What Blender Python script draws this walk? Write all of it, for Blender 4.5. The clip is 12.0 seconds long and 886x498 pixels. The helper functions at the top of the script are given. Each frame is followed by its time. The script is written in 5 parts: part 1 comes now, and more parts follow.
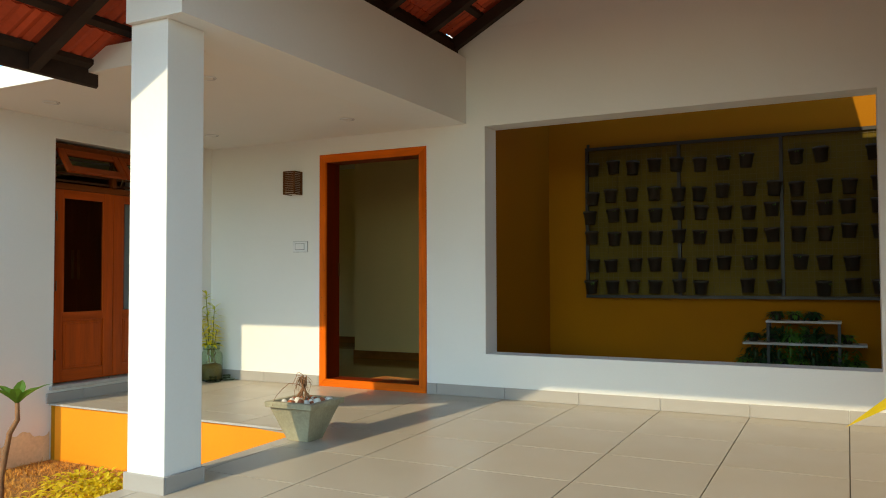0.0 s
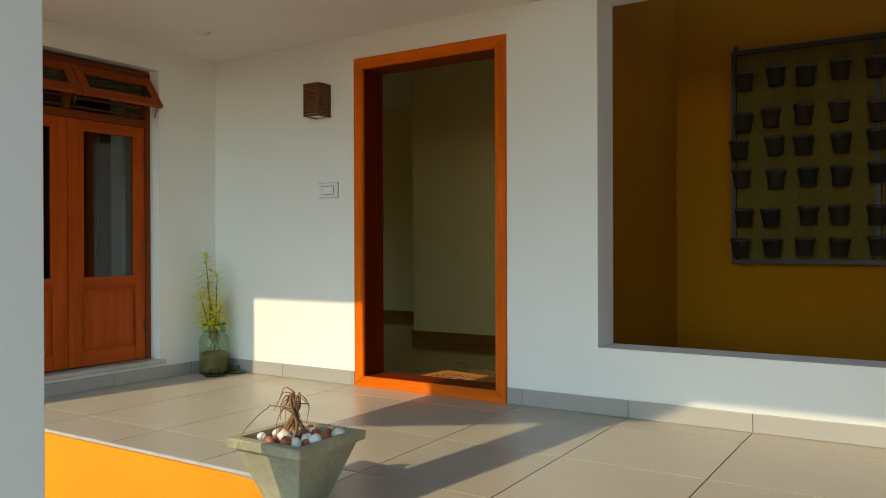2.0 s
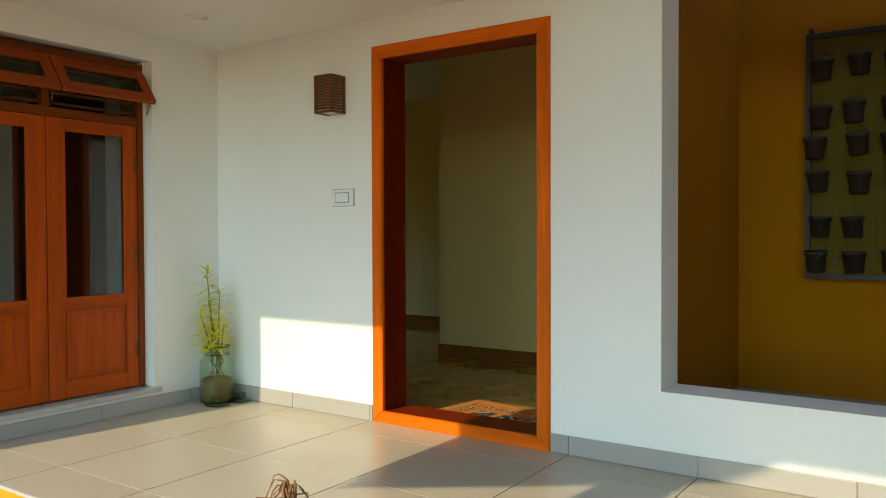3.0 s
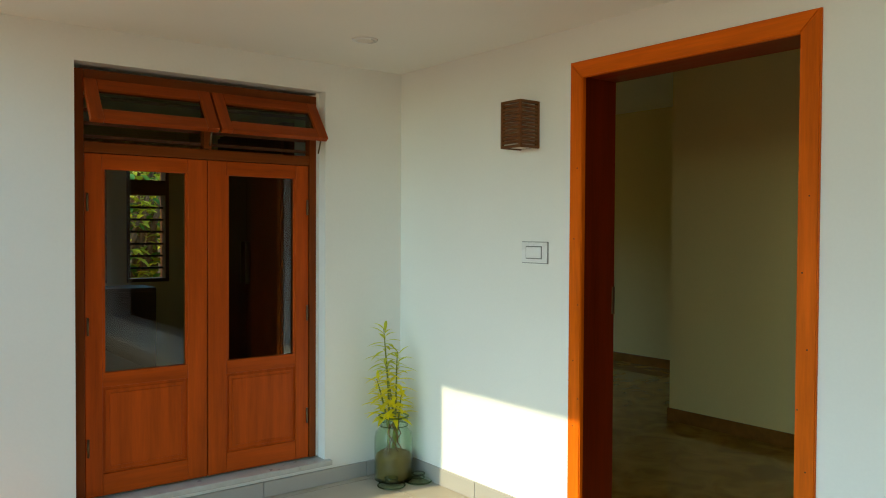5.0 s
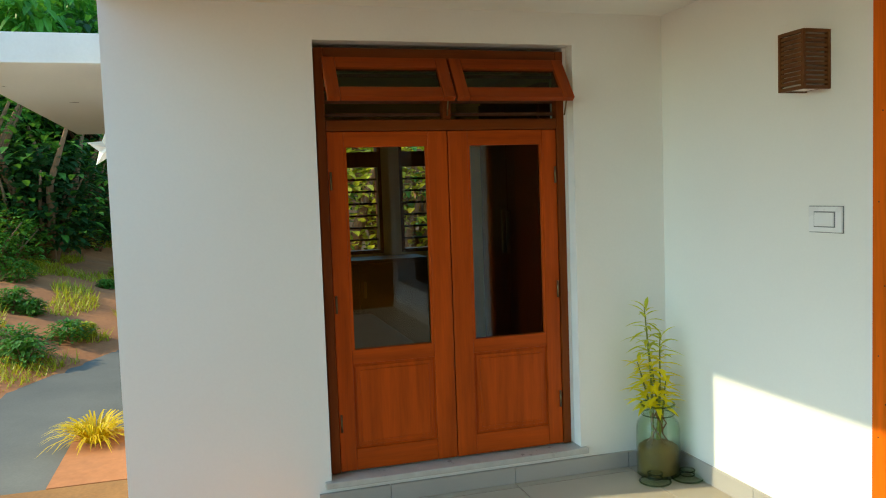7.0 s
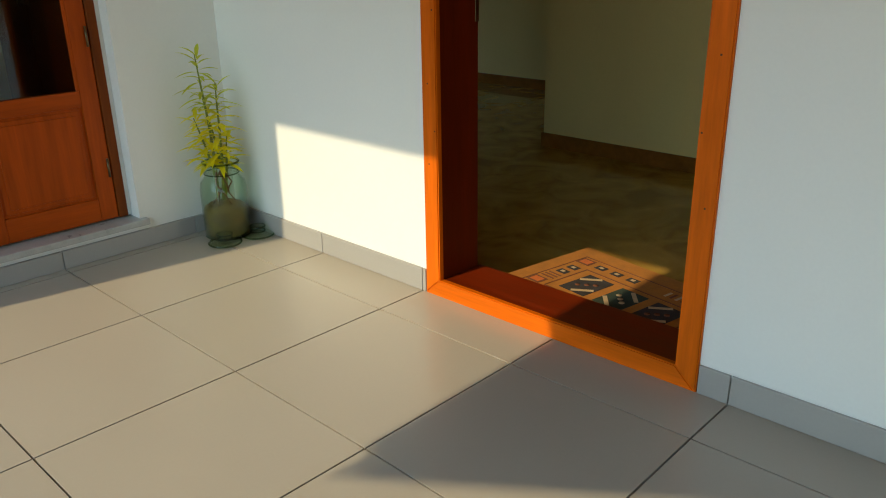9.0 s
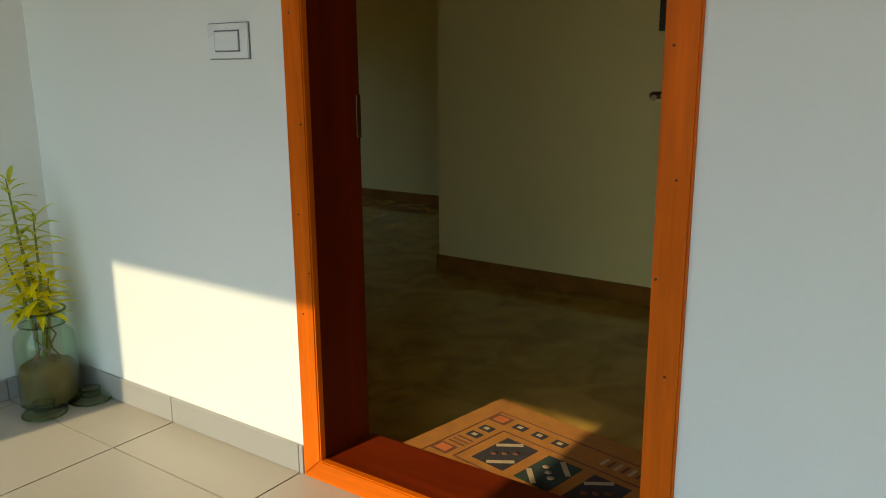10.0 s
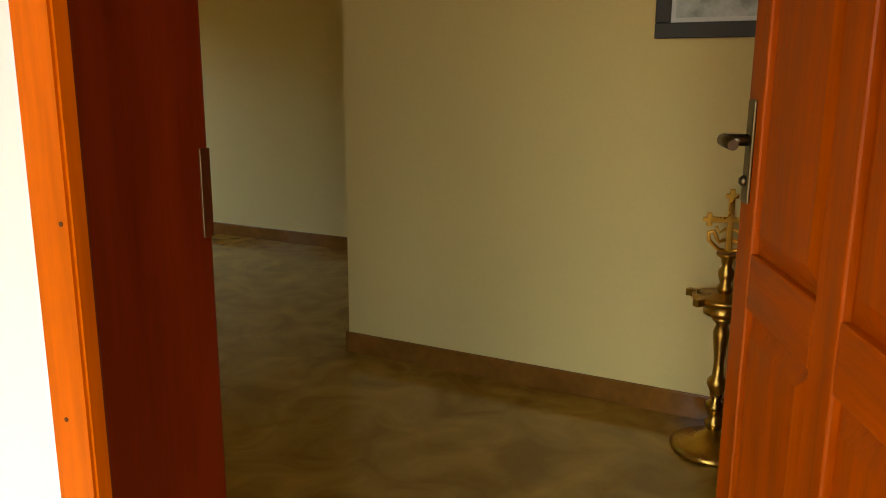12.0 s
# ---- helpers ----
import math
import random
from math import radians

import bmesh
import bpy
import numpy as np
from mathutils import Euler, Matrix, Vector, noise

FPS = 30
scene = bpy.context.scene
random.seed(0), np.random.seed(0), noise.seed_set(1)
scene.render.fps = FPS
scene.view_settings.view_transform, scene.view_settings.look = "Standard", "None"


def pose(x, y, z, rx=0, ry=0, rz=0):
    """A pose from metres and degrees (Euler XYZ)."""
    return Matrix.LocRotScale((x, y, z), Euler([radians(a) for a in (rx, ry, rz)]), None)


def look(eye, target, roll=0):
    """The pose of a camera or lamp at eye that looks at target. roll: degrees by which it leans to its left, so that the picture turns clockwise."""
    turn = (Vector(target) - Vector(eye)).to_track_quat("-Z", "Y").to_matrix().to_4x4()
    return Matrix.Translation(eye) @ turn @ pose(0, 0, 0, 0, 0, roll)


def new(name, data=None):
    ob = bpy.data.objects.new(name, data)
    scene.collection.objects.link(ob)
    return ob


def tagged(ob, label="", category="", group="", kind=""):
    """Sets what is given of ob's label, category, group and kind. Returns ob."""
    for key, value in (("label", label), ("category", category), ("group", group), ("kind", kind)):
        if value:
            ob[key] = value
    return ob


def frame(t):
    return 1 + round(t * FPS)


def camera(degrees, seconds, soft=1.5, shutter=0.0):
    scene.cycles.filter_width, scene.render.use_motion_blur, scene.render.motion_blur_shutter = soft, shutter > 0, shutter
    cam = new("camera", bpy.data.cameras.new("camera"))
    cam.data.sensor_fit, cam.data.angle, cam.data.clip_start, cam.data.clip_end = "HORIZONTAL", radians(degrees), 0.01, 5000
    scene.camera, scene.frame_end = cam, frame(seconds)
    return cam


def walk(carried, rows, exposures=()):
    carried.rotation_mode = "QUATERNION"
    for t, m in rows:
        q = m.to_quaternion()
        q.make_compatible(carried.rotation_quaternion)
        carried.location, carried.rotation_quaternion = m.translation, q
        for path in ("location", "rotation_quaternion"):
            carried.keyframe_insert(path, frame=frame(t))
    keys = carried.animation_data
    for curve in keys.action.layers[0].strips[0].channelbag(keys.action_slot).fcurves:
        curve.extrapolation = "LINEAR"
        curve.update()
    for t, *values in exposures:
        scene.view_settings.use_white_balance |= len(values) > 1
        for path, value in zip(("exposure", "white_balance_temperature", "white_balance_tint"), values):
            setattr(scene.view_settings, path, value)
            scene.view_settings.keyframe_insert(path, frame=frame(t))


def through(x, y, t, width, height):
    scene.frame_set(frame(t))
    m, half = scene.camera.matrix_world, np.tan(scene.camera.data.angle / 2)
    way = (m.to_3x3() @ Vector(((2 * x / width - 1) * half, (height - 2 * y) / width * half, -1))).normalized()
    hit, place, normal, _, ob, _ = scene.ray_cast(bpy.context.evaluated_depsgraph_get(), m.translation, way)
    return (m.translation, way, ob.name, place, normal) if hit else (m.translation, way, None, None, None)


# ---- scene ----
cam = camera(58.7, 12.0, soft=1.05)
PATH = [
    (0, (4.187, -5.744, 0.962), (3.273, -3.966, 1.032), -0.2),
    (0.5, (3.936, -5.239, 0.92), (2.961, -3.493, 0.942), -0.3),
    (1, (3.693, -4.812, 0.868), (2.683, -3.086, 0.846), -0.6),
    (1.5, (3.408, -4.283, 0.87), (2.354, -2.583, 0.835), -0.3),
    (2, (3.154, -3.869, 0.874), (2.07, -2.188, 0.867), -0.2),
    (2.5, (2.938, -3.556, 0.929), (1.838, -1.886, 0.921), -0.1),
    (2.7, (2.863, -3.46, 0.974), (1.754, -1.796, 0.952), -0.2),
    (4.3, (2.477, -2.891, 1.292), (1.114, -1.433, 1.169), 0.3),
    (4.5, (2.415, -2.799, 1.322), (1.004, -1.386, 1.212), 0.3),
    (5, (2.345, -2.507, 1.328), (0.763, -1.284, 1.284), 0.3),
    (5.5, (2.226, -2.329, 1.343), (0.505, -1.31, 1.358), 0.5),
    (6, (2.134, -2.23, 1.379), (0.31, -1.411, 1.408), 0.4),
    (6.5, (2.122, -2.197, 1.388), (0.224, -1.567, 1.374), -0.3),
    (6.7, (2.139, -2.18, 1.395), (0.223, -1.61, 1.338), -0.8),
    (8.3, (2.034, -2.013, 1.198), (0.396, -1.087, 0.52), -2.7),
    (8.5, (2.015, -1.995, 1.199), (0.471, -0.941, 0.489), -2.6),
    (9, (1.919, -1.933, 1.203), (0.63, -0.579, 0.493), -0.9),
    (9.5, (1.752, -1.699, 1.189), (0.603, -0.176, 0.59), -0.4),
    (10, (1.551, -1.487, 1.165), (0.424, 0.102, 0.713), -0.4),
    (10.5, (1.339, -1.272, 1.173), (0.27, 0.366, 0.76), -0.0),
    (11, (1.167, -1.016, 1.171), (0.137, 0.649, 0.762), 0.3),
    (11.5, (0.969, -0.785, 1.19), (0.016, 0.92, 0.763), 0.5),
    (12, (0.836, -0.582, 1.181), (-0.071, 1.15, 0.759), 0.3),
]
EXPOSURES = [(0, 1.25, 6450, -13), (1.5, 1.17, 6450, -13), (2.0, 1.2, 6450, -13), (2.5, 1.55, 6450, -14), (4.5, 1.63, 6200, -21), (6.5, 1.7, 6150, -21), (8.5, 1.37, 6250, -11), (9.5, 1.17, 6300, -15), (10.5, 1.17, 6300, -15), (11, 1.35, 6400, -14), (11.5, 2.05, 7150, -6), (12, 2.75, 7800, 1)]
walk(cam, [(t, look(e, g, r)) for t, e, g, r in PATH], EXPOSURES)

# ---- world and sun ----
SUN_TRAVEL = Vector((0.153, 1.0, -0.666)).normalized()
SUN_EL = math.asin(-SUN_TRAVEL.z)
SUN_AZ = math.atan2(-SUN_TRAVEL.x, -SUN_TRAVEL.y)
world = bpy.data.worlds.new("world")
scene.world = world
world.use_nodes = True
sky = world.node_tree.nodes.new("ShaderNodeTexSky")
sky.sky_type, sky.sun_disc = "NISHITA", False
sky.sun_elevation, sky.sun_rotation = SUN_EL, SUN_AZ
sky.dust_density, sky.air_density, sky.ozone_density = 0.5, 1.0, 2.5
background = world.node_tree.nodes["Background"]
background.inputs["Strength"].default_value = 0.15
world.node_tree.links.new(sky.outputs["Color"], background.inputs["Color"])
sun_data = bpy.data.lights.new("sun", "SUN")
sun_data.energy, sun_data.angle, sun_data.color = 1.7, radians(0.6), (1.0, 0.73, 0.50)
sun = new("sun", sun_data)
sun.matrix_world = look((-3, -20, 14), Vector((-3, -20, 14)) + SUN_TRAVEL)


# ---- materials ----
def material(name, color, rough=0.6, vary=0.12, scale=4.0, fine=60.0, bump=0.1, metal=0.0, spec=0.5, stretch=(1, 1, 1),
             random_by="", sheen=0.0):
    """A surface with broad stains, fine grain and relief, in world-size units."""
    m = bpy.data.materials.new(name)
    m.use_nodes = True
    n, l = m.node_tree.nodes, m.node_tree.links
    p = n["Principled BSDF"]
    co = n.new("ShaderNodeTexCoord")
    mp = n.new("ShaderNodeMapping")
    mp.inputs["Scale"].default_value = stretch
    l.new(co.outputs["Object"], mp.inputs["Vector"])
    a, b = n.new("ShaderNodeTexNoise"), n.new("ShaderNodeTexNoise")
    a.inputs["Scale"].default_value, b.inputs["Scale"].default_value = scale, fine
    a.inputs["Detail"].default_value, b.inputs["Detail"].default_value = 5.0, 3.0
    for q in (a, b):
        l.new(mp.outputs["Vector"], q.inputs["Vector"])
    mix = n.new("ShaderNodeMath")
    mix.operation = "MULTIPLY_ADD"
    mix.inputs[1].default_value = 0.4
    l.new(b.outputs["Fac"], mix.inputs[0])
    l.new(a.outputs["Fac"], mix.inputs[2])
    last = mix.outputs[0]
    if random_by:
        src = n.new("ShaderNodeObjectInfo") if random_by == "object" else n.new("ShaderNodeNewGeometry")
        add = n.new("ShaderNodeMath")
        add.operation = "MULTIPLY_ADD"
        add.inputs[1].default_value = 0.5
        l.new(src.outputs["Random" if random_by == "object" else "Random Per Island"], add.inputs[0])
        l.new(last, add.inputs[2])
        last = add.outputs[0]
    ramp = n.new("ShaderNodeMapRange")
    low, high = (0.4, 1.0) if not random_by else (0.5, 1.4)
    for key, v in (("From Min", low), ("From Max", high), ("To Min", 1 - vary), ("To Max", 1 + vary)):
        ramp.inputs[key].default_value = v
    l.new(last, ramp.inputs["Value"])
    hsv = n.new("ShaderNodeHueSaturation")
    hsv.inputs["Color"].default_value = (*color, 1)
    l.new(ramp.outputs["Result"], hsv.inputs["Value"])
    l.new(hsv.outputs["Color"], p.inputs["Base Color"])
    rr = n.new("ShaderNodeMapRange")
    for key, v in (("From Min", 0.3), ("From Max", 0.75), ("To Min", max(0.02, rough - 0.08)), ("To Max", min(1, rough + 0.08))):
        rr.inputs[key].default_value = v
    l.new(a.outputs["Fac"], rr.inputs["Value"])
    l.new(rr.outputs["Result"], p.inputs["Roughness"])
    p.inputs["Metallic"].default_value = metal
    p.inputs["Specular IOR Level"].default_value = spec
    if bump:
        bp = n.new("ShaderNodeBump")
        bp.inputs["Strength"].default_value, bp.inputs["Distance"].default_value = bump, 0.004
        l.new(mix.outputs[0], bp.inputs["Height"])
        l.new(bp.outputs["Normal"], p.inputs["Normal"])
    return m


def wood(name, color, axis, rough=0.46):
    """Varnished teak, its grain running along the given axis."""
    stretch = [14.0, 14.0, 14.0]
    stretch["xyz".index(axis)] = 1.0
    return material(name, color, rough, 0.32, 1.6, 9.0, 0.06, spec=0.18, stretch=stretch)


def glass(name, tint=(1, 1, 1), rough=0.0, ior=1.45):
    m = bpy.data.materials.new(name)
    m.use_nodes = True
    p = m.node_tree.nodes["Principled BSDF"]
    p.inputs["Base Color"].default_value = (*tint, 1)
    p.inputs["Roughness"].default_value = rough
    p.inputs["Transmission Weight"].default_value = 1.0
    p.inputs["IOR"].default_value = ior
    return m


WALL = material("white_paint", (0.80, 0.80, 0.78), 0.75, 0.03, 1.3, 90, 0.12)
CEIL = material("ceiling_paint", (0.80, 0.79, 0.76), 0.8, 0.03, 1.1, 70, 0.1)
ROOM = material("room_paint", (0.73, 0.57, 0.24), 0.75, 0.04, 1.2, 70, 0.1)
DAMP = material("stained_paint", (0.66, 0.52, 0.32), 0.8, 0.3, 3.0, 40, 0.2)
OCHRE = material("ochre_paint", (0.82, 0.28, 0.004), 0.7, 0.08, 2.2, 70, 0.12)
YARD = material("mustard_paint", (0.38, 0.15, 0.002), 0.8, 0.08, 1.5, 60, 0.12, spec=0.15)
TILE = material("porch_tile", (0.41, 0.365, 0.30), 0.34, 0.05, 2.5, 120, 0.03, random_by="object")
SKIRT = material("skirting_tile", (0.36, 0.34, 0.32), 0.4, 0.07, 3.0, 100, 0.04, random_by="object")
GROUT = material("grout", (0.09, 0.075, 0.06), 0.9, 0.2, 8, 90, 0.2)
CONCRETE = material("raw_concrete", (0.42, 0.40, 0.36), 0.85, 0.2, 3, 60, 0.4)
TEAK_Z = wood("teak_upright", (0.47, 0.082, 0.002), "z")
TEAK_Y = wood("teak_along", (0.47, 0.082, 0.002), "y")
TEAK2_Z = wood("deep_teak_upright", (0.36, 0.056, 0.002), "z")
TEAK2_Y = wood("deep_teak_along", (0.36, 0.056, 0.002), "y")
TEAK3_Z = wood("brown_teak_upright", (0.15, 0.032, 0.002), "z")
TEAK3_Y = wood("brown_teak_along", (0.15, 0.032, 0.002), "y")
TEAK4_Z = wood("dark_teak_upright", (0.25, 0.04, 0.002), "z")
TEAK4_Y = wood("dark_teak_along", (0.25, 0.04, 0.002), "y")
TEAK_X = wood("teak_across", (0.47, 0.082, 0.002), "x")
FRAME_Z = wood("frame_teak_upright", (0.60, 0.115, 0.002), "z")
FRAME_X = wood("frame_teak_across", (0.60, 0.115, 0.002), "x")
# Red lining teak, its colour darkened to hold the shade inside the reveal.
LINING_Z = wood("shaded_lining_upright", (0.12, 0.012, 0.001), "z")
LINING_X = wood("shaded_lining_across", (0.14, 0.014, 0.001), "x")
DARKWOOD = wood("dark_wood", (0.10, 0.038, 0.018), "z", 0.45)
LAMPWOOD = wood("lamp_wood", (0.12, 0.048, 0.014), "z", 0.5)
RAFTER = wood("rafter_wood", (0.035, 0.022, 0.016), "x", 0.7)
TERRACOTTA = material("terracotta", (0.52, 0.075, 0.025), 0.8, 0.35, 3, 40, 0.3, random_by="object")
BLACK = material("black_metal", (0.02, 0.018, 0.016), 0.5, 0.2, 6, 80, 0.1)
PLASTIC = material("white_plastic", (0.78, 0.79, 0.80), 0.3, 0.02, 5, 60, 0.0)
GREYLINE = material("grey_plastic", (0.16, 0.17, 0.18), 0.4, 0.05, 5, 60, 0.0)
SILL = material("grey_granite", (0.45, 0.44, 0.42), 0.35, 0.15, 20, 200, 0.05)
CEMENT = material("pot_cement", (0.36, 0.33, 0.22), 0.85, 0.35, 5, 60, 0.5)
SOIL = material("soil", (0.10, 0.05, 0.025), 0.95, 0.5, 12, 80, 0.8)
PEBBLE = material("white_pebble", (0.74, 0.70, 0.62), 0.45, 0.12, 10, 60, 0.1, random_by="object")
PEBBLE_RED = material("red_pebble", (0.36, 0.11, 0.045), 0.5, 0.25, 10, 60, 0.1, random_by="object")
TWIG = material("dry_twig", (0.22, 0.11, 0.05), 0.85, 0.35, 20, 100, 0.4)
BRASS = material("brass", (0.52, 0.31, 0.07), 0.32, 0.3, 8, 80, 0.1, metal=1.0)
BRASS_GOLD = material("bright_brass", (0.85, 0.48, 0.08), 0.3, 0.2, 8, 80, 0.1, metal=1.0)
STEEL = material("lock_steel", (0.17, 0.13, 0.075), 0.35, 0.2, 8, 80, 0.05, metal=1.0)
GLASS = glass("window_glass", (0.93, 0.96, 0.95))


def thin_glass(name, tint, edge):
    """Thin clear glass: tinted see-through with a mirror gloss on top."""
    m = bpy.data.materials.new(name)
    m.use_nodes = True
    n, l = m.node_tree.nodes, m.node_tree.links
    clear = n.new("ShaderNodeBsdfTransparent")
    clear.inputs["Color"].default_value = (*tint, 1)
    gloss = n.new("ShaderNodeBsdfGlossy")
    gloss.inputs["Roughness"].default_value = 0.04
    facing = n.new("ShaderNodeLayerWeight")
    facing.inputs["Blend"].default_value = 0.5
    power = n.new("ShaderNodeMath")
    power.operation = "POWER"
    power.inputs[1].default_value = 4.0
    l.new(facing.outputs["Facing"], power.inputs[0])
    amount = n.new("ShaderNodeMath")
    amount.operation = "MULTIPLY_ADD"
    amount.inputs[1].default_value, amount.inputs[2].default_value = edge, 0.03
    l.new(power.outputs[0], amount.inputs[0])
    mix = n.new("ShaderNodeMixShader")
    l.new(amount.outputs[0], mix.inputs[0])
    l.new(clear.outputs[0], mix.inputs[1])
    l.new(gloss.outputs[0], mix.inputs[2])
    l.new(mix.outputs[0], n["Material Output"].inputs["Surface"])
    return m


JARGLASS = thin_glass("jar_glass", (0.90, 0.945, 0.87), 1.0)
RIMGLASS = thin_glass("rim_glass", (0.64, 0.72, 0.58), 0.5)
TOPGLASS = thin_glass("green_glass", (0.45, 0.55, 0.30), 0.3)
LIDGLASS = thin_glass("lid_glass", (0.80, 0.86, 0.76), 0.8)


def leafy(name, color, through=0.42):
    """A leaf surface that lets part of the light through."""
    m = material(name, color, 0.5, 0.4, 9, 60, 0.1, random_by="island")
    n, l = m.node_tree.nodes, m.node_tree.links
    t, mix = n.new("ShaderNodeBsdfTranslucent"), n.new("ShaderNodeMixShader")
    t.inputs["Color"].default_value = (*color, 1)
    mix.inputs["Fac"].default_value = through
    l.new(n["Principled BSDF"].outputs["BSDF"], mix.inputs[1])
    l.new(t.outputs["BSDF"], mix.inputs[2])
    l.new(mix.outputs["Shader"], n["Material Output"].inputs["Surface"])
    return m


LEAF_CANE = leafy("cane_leaf", (0.90, 0.80, 0.02), 0.3)
LEAF_TIP = leafy("tip_leaf", (0.62, 0.64, 0.04), 0.3)
LEAF_LIME = leafy("lime_leaf", (0.48, 0.45, 0.03))
LEAF_GREEN = leafy("green_leaf", (0.115, 0.24, 0.025))
LEAF_GOLD = leafy("golden_leaf", (0.72, 0.54, 0.02))
LEAF_TREE = leafy("tree_leaf", (0.12, 0.30, 0.03))
LEAF_DARK = leafy("dark_leaf", (0.04, 0.095, 0.022))
LEAF_YELLOW = leafy("yellow_leaf", (0.82, 0.56, 0.02))
STEM = material("green_stem", (0.22, 0.26, 0.04), 0.5, 0.3, 10, 80, 0.1)
SAND = material("wet_moss", (0.18, 0.12, 0.035), 0.9, 0.4, 16, 90, 0.6)
GARDEN = material("dry_earth", (0.24, 0.11, 0.03), 0.95, 0.4, 3, 40, 0.8)
STRAW = material("dry_grass", (0.55, 0.25, 0.04), 0.9, 0.45, 6, 60, 0.2, random_by="island")
REDEARTH = material("laterite_earth", (0.36, 0.14, 0.05), 0.95, 0.35, 1.2, 20, 0.8)
ASPHALT = material("asphalt", (0.12, 0.112, 0.10), 0.9, 0.25, 1.5, 60, 0.6)
MATGREEN = material("mat_green", (0.03, 0.045, 0.03), 0.95, 0.3, 20, 160, 0.6)
MATORANGE = material("mat_orange", (0.55, 0.14, 0.03), 0.95, 0.3, 20, 160, 0.6)
MATBASE = material("mat_weave", (0.40, 0.155, 0.022), 0.95, 0.2, 20, 160, 0.6)
MATDARK = material("mat_dark", (0.035, 0.028, 0.026), 0.95, 0.3, 20, 160, 0.6)
MATBROWN = material("mat_brown", (0.16, 0.055, 0.022), 0.95, 0.3, 20, 160, 0.6)
MATPALE = material("mat_pale", (0.50, 0.36, 0.20), 0.95, 0.2, 20, 160, 0.6)
POTBLACK = material("nursery_pot", (0.035, 0.026, 0.016), 0.6, 0.3, 8, 60, 0.1, random_by="object")
PAPER = material("star_paper", (0.75, 0.75, 0.74), 0.7, 0.06, 6, 60, 0.1)
LAMPGLASS = material("frosted_diffuser", (0.72, 0.70, 0.66), 0.4, 0.03, 6, 60, 0.0)
PICTURE = material("grey_print", (0.42, 0.45, 0.42), 0.3, 0.55, 9, 40, 0.0)
BEDCOVER = material("bed_cover", (0.22, 0.22, 0.20), 0.9, 0.15, 5, 60, 0.3)
WHITEGOODS = material("white_stone", (0.62, 0.62, 0.60), 0.35, 0.08, 4, 60, 0.05)


def marble():
    """Polished brown marble with pale cloudy veins."""
    m = material("brown_marble", (0.20, 0.115, 0.045), 0.09, 0.45, 2.4, 12, 0.0)
    n, l = m.node_tree.nodes, m.node_tree.links
    co, w = n.new("ShaderNodeTexCoord"), n.new("ShaderNodeTexNoise")
    w.inputs["Scale"].default_value, w.inputs["Detail"].default_value, w.inputs["Distortion"].default_value = 3.6, 14, 1.6
    l.new(co.outputs["Object"], w.inputs["Vector"])
    r = n.new("ShaderNodeValToRGB")
    r.color_ramp.elements[0].position, r.color_ramp.elements[0].color = 0.36, (0.29, 0.155, 0.024, 1)
    r.color_ramp.elements[1].position, r.color_ramp.elements[1].color = 0.70, (0.52, 0.31, 0.06, 1)
    l.new(w.outputs["Fac"], r.inputs["Fac"])
    l.new(r.outputs["Color"], n["Principled BSDF"].inputs["Base Color"])
    return m


MARBLE = marble()
MARBLE_RED = material("red_brown_marble", (0.24, 0.095, 0.018), 0.15, 0.4, 4, 30, 0.0)


# ---- mesh helpers ----
def box(bm, x0, x1, y0, y1, z0, z1, bevel=0.0, turn=None):
    made = bmesh.ops.create_cube(bm, size=1.0)["verts"]
    for v in made:
        v.co = Vector(((x0 + x1) / 2 + v.co.x * (x1 - x0), (y0 + y1) / 2 + v.co.y * (y1 - y0), (z0 + z1) / 2 + v.co.z * (z1 - z0)))
    if bevel:
        edges = {e for v in made for e in v.link_edges}
        made = list({v for f in bmesh.ops.bevel(bm, geom=list(edges), offset=bevel, segments=2, affect="EDGES", profile=0.5)["faces"] for v in f.verts} | {v for v in made if v.is_valid})
    if turn is not None:
        bmesh.ops.transform(bm, matrix=turn, verts=made)
    return made


def lathe(bm, profile, steps=24, center=(0, 0, 0)):
    rings = []
    for r, z in profile:
        rings.append([bm.verts.new((center[0] + max(r, 0.0004) * math.cos(2 * math.pi * k / steps), center[1] + max(r, 0.0004) * math.sin(2 * math.pi * k / steps),
                                    center[2] + z)) for k in range(steps)])
    for a, b in zip(rings, rings[1:]):
        for k in range(steps):
            f = bm.faces.new((a[k], a[(k + 1) % steps], b[(k + 1) % steps], b[k]))
            f.smooth = True
    bm.faces.new(list(reversed(rings[0])))
    bm.faces.new(rings[-1])


def tube(bm, pts, radii, steps=6):
    rings = []
    pts = [Vector(p) for p in pts]
    for i, p in enumerate(pts):
        d = (pts[min(i + 1, len(pts) - 1)] - pts[max(i - 1, 0)]).normalized()
        u = d.orthogonal().normalized()
        v = d.cross(u)
        r = radii[i] if isinstance(radii, (list, tuple)) else radii
        rings.append([bm.verts.new(p + (u * math.cos(2 * math.pi * k / steps) + v * math.sin(2 * math.pi * k / steps)) * r) for k in range(steps)])
    for a, b in zip(rings, rings[1:]):
        best = min(range(steps), key=lambda s: sum((a[k].co - b[(k + s) % steps].co).length for k in range(steps)))
        for k in range(steps):
            f = bm.faces.new((a[k], a[(k + 1) % steps], b[(k + 1 + best) % steps], b[(k + best) % steps]))
            f.smooth = True
    bm.faces.new(list(reversed(rings[0])))
    bm.faces.new(rings[-1])


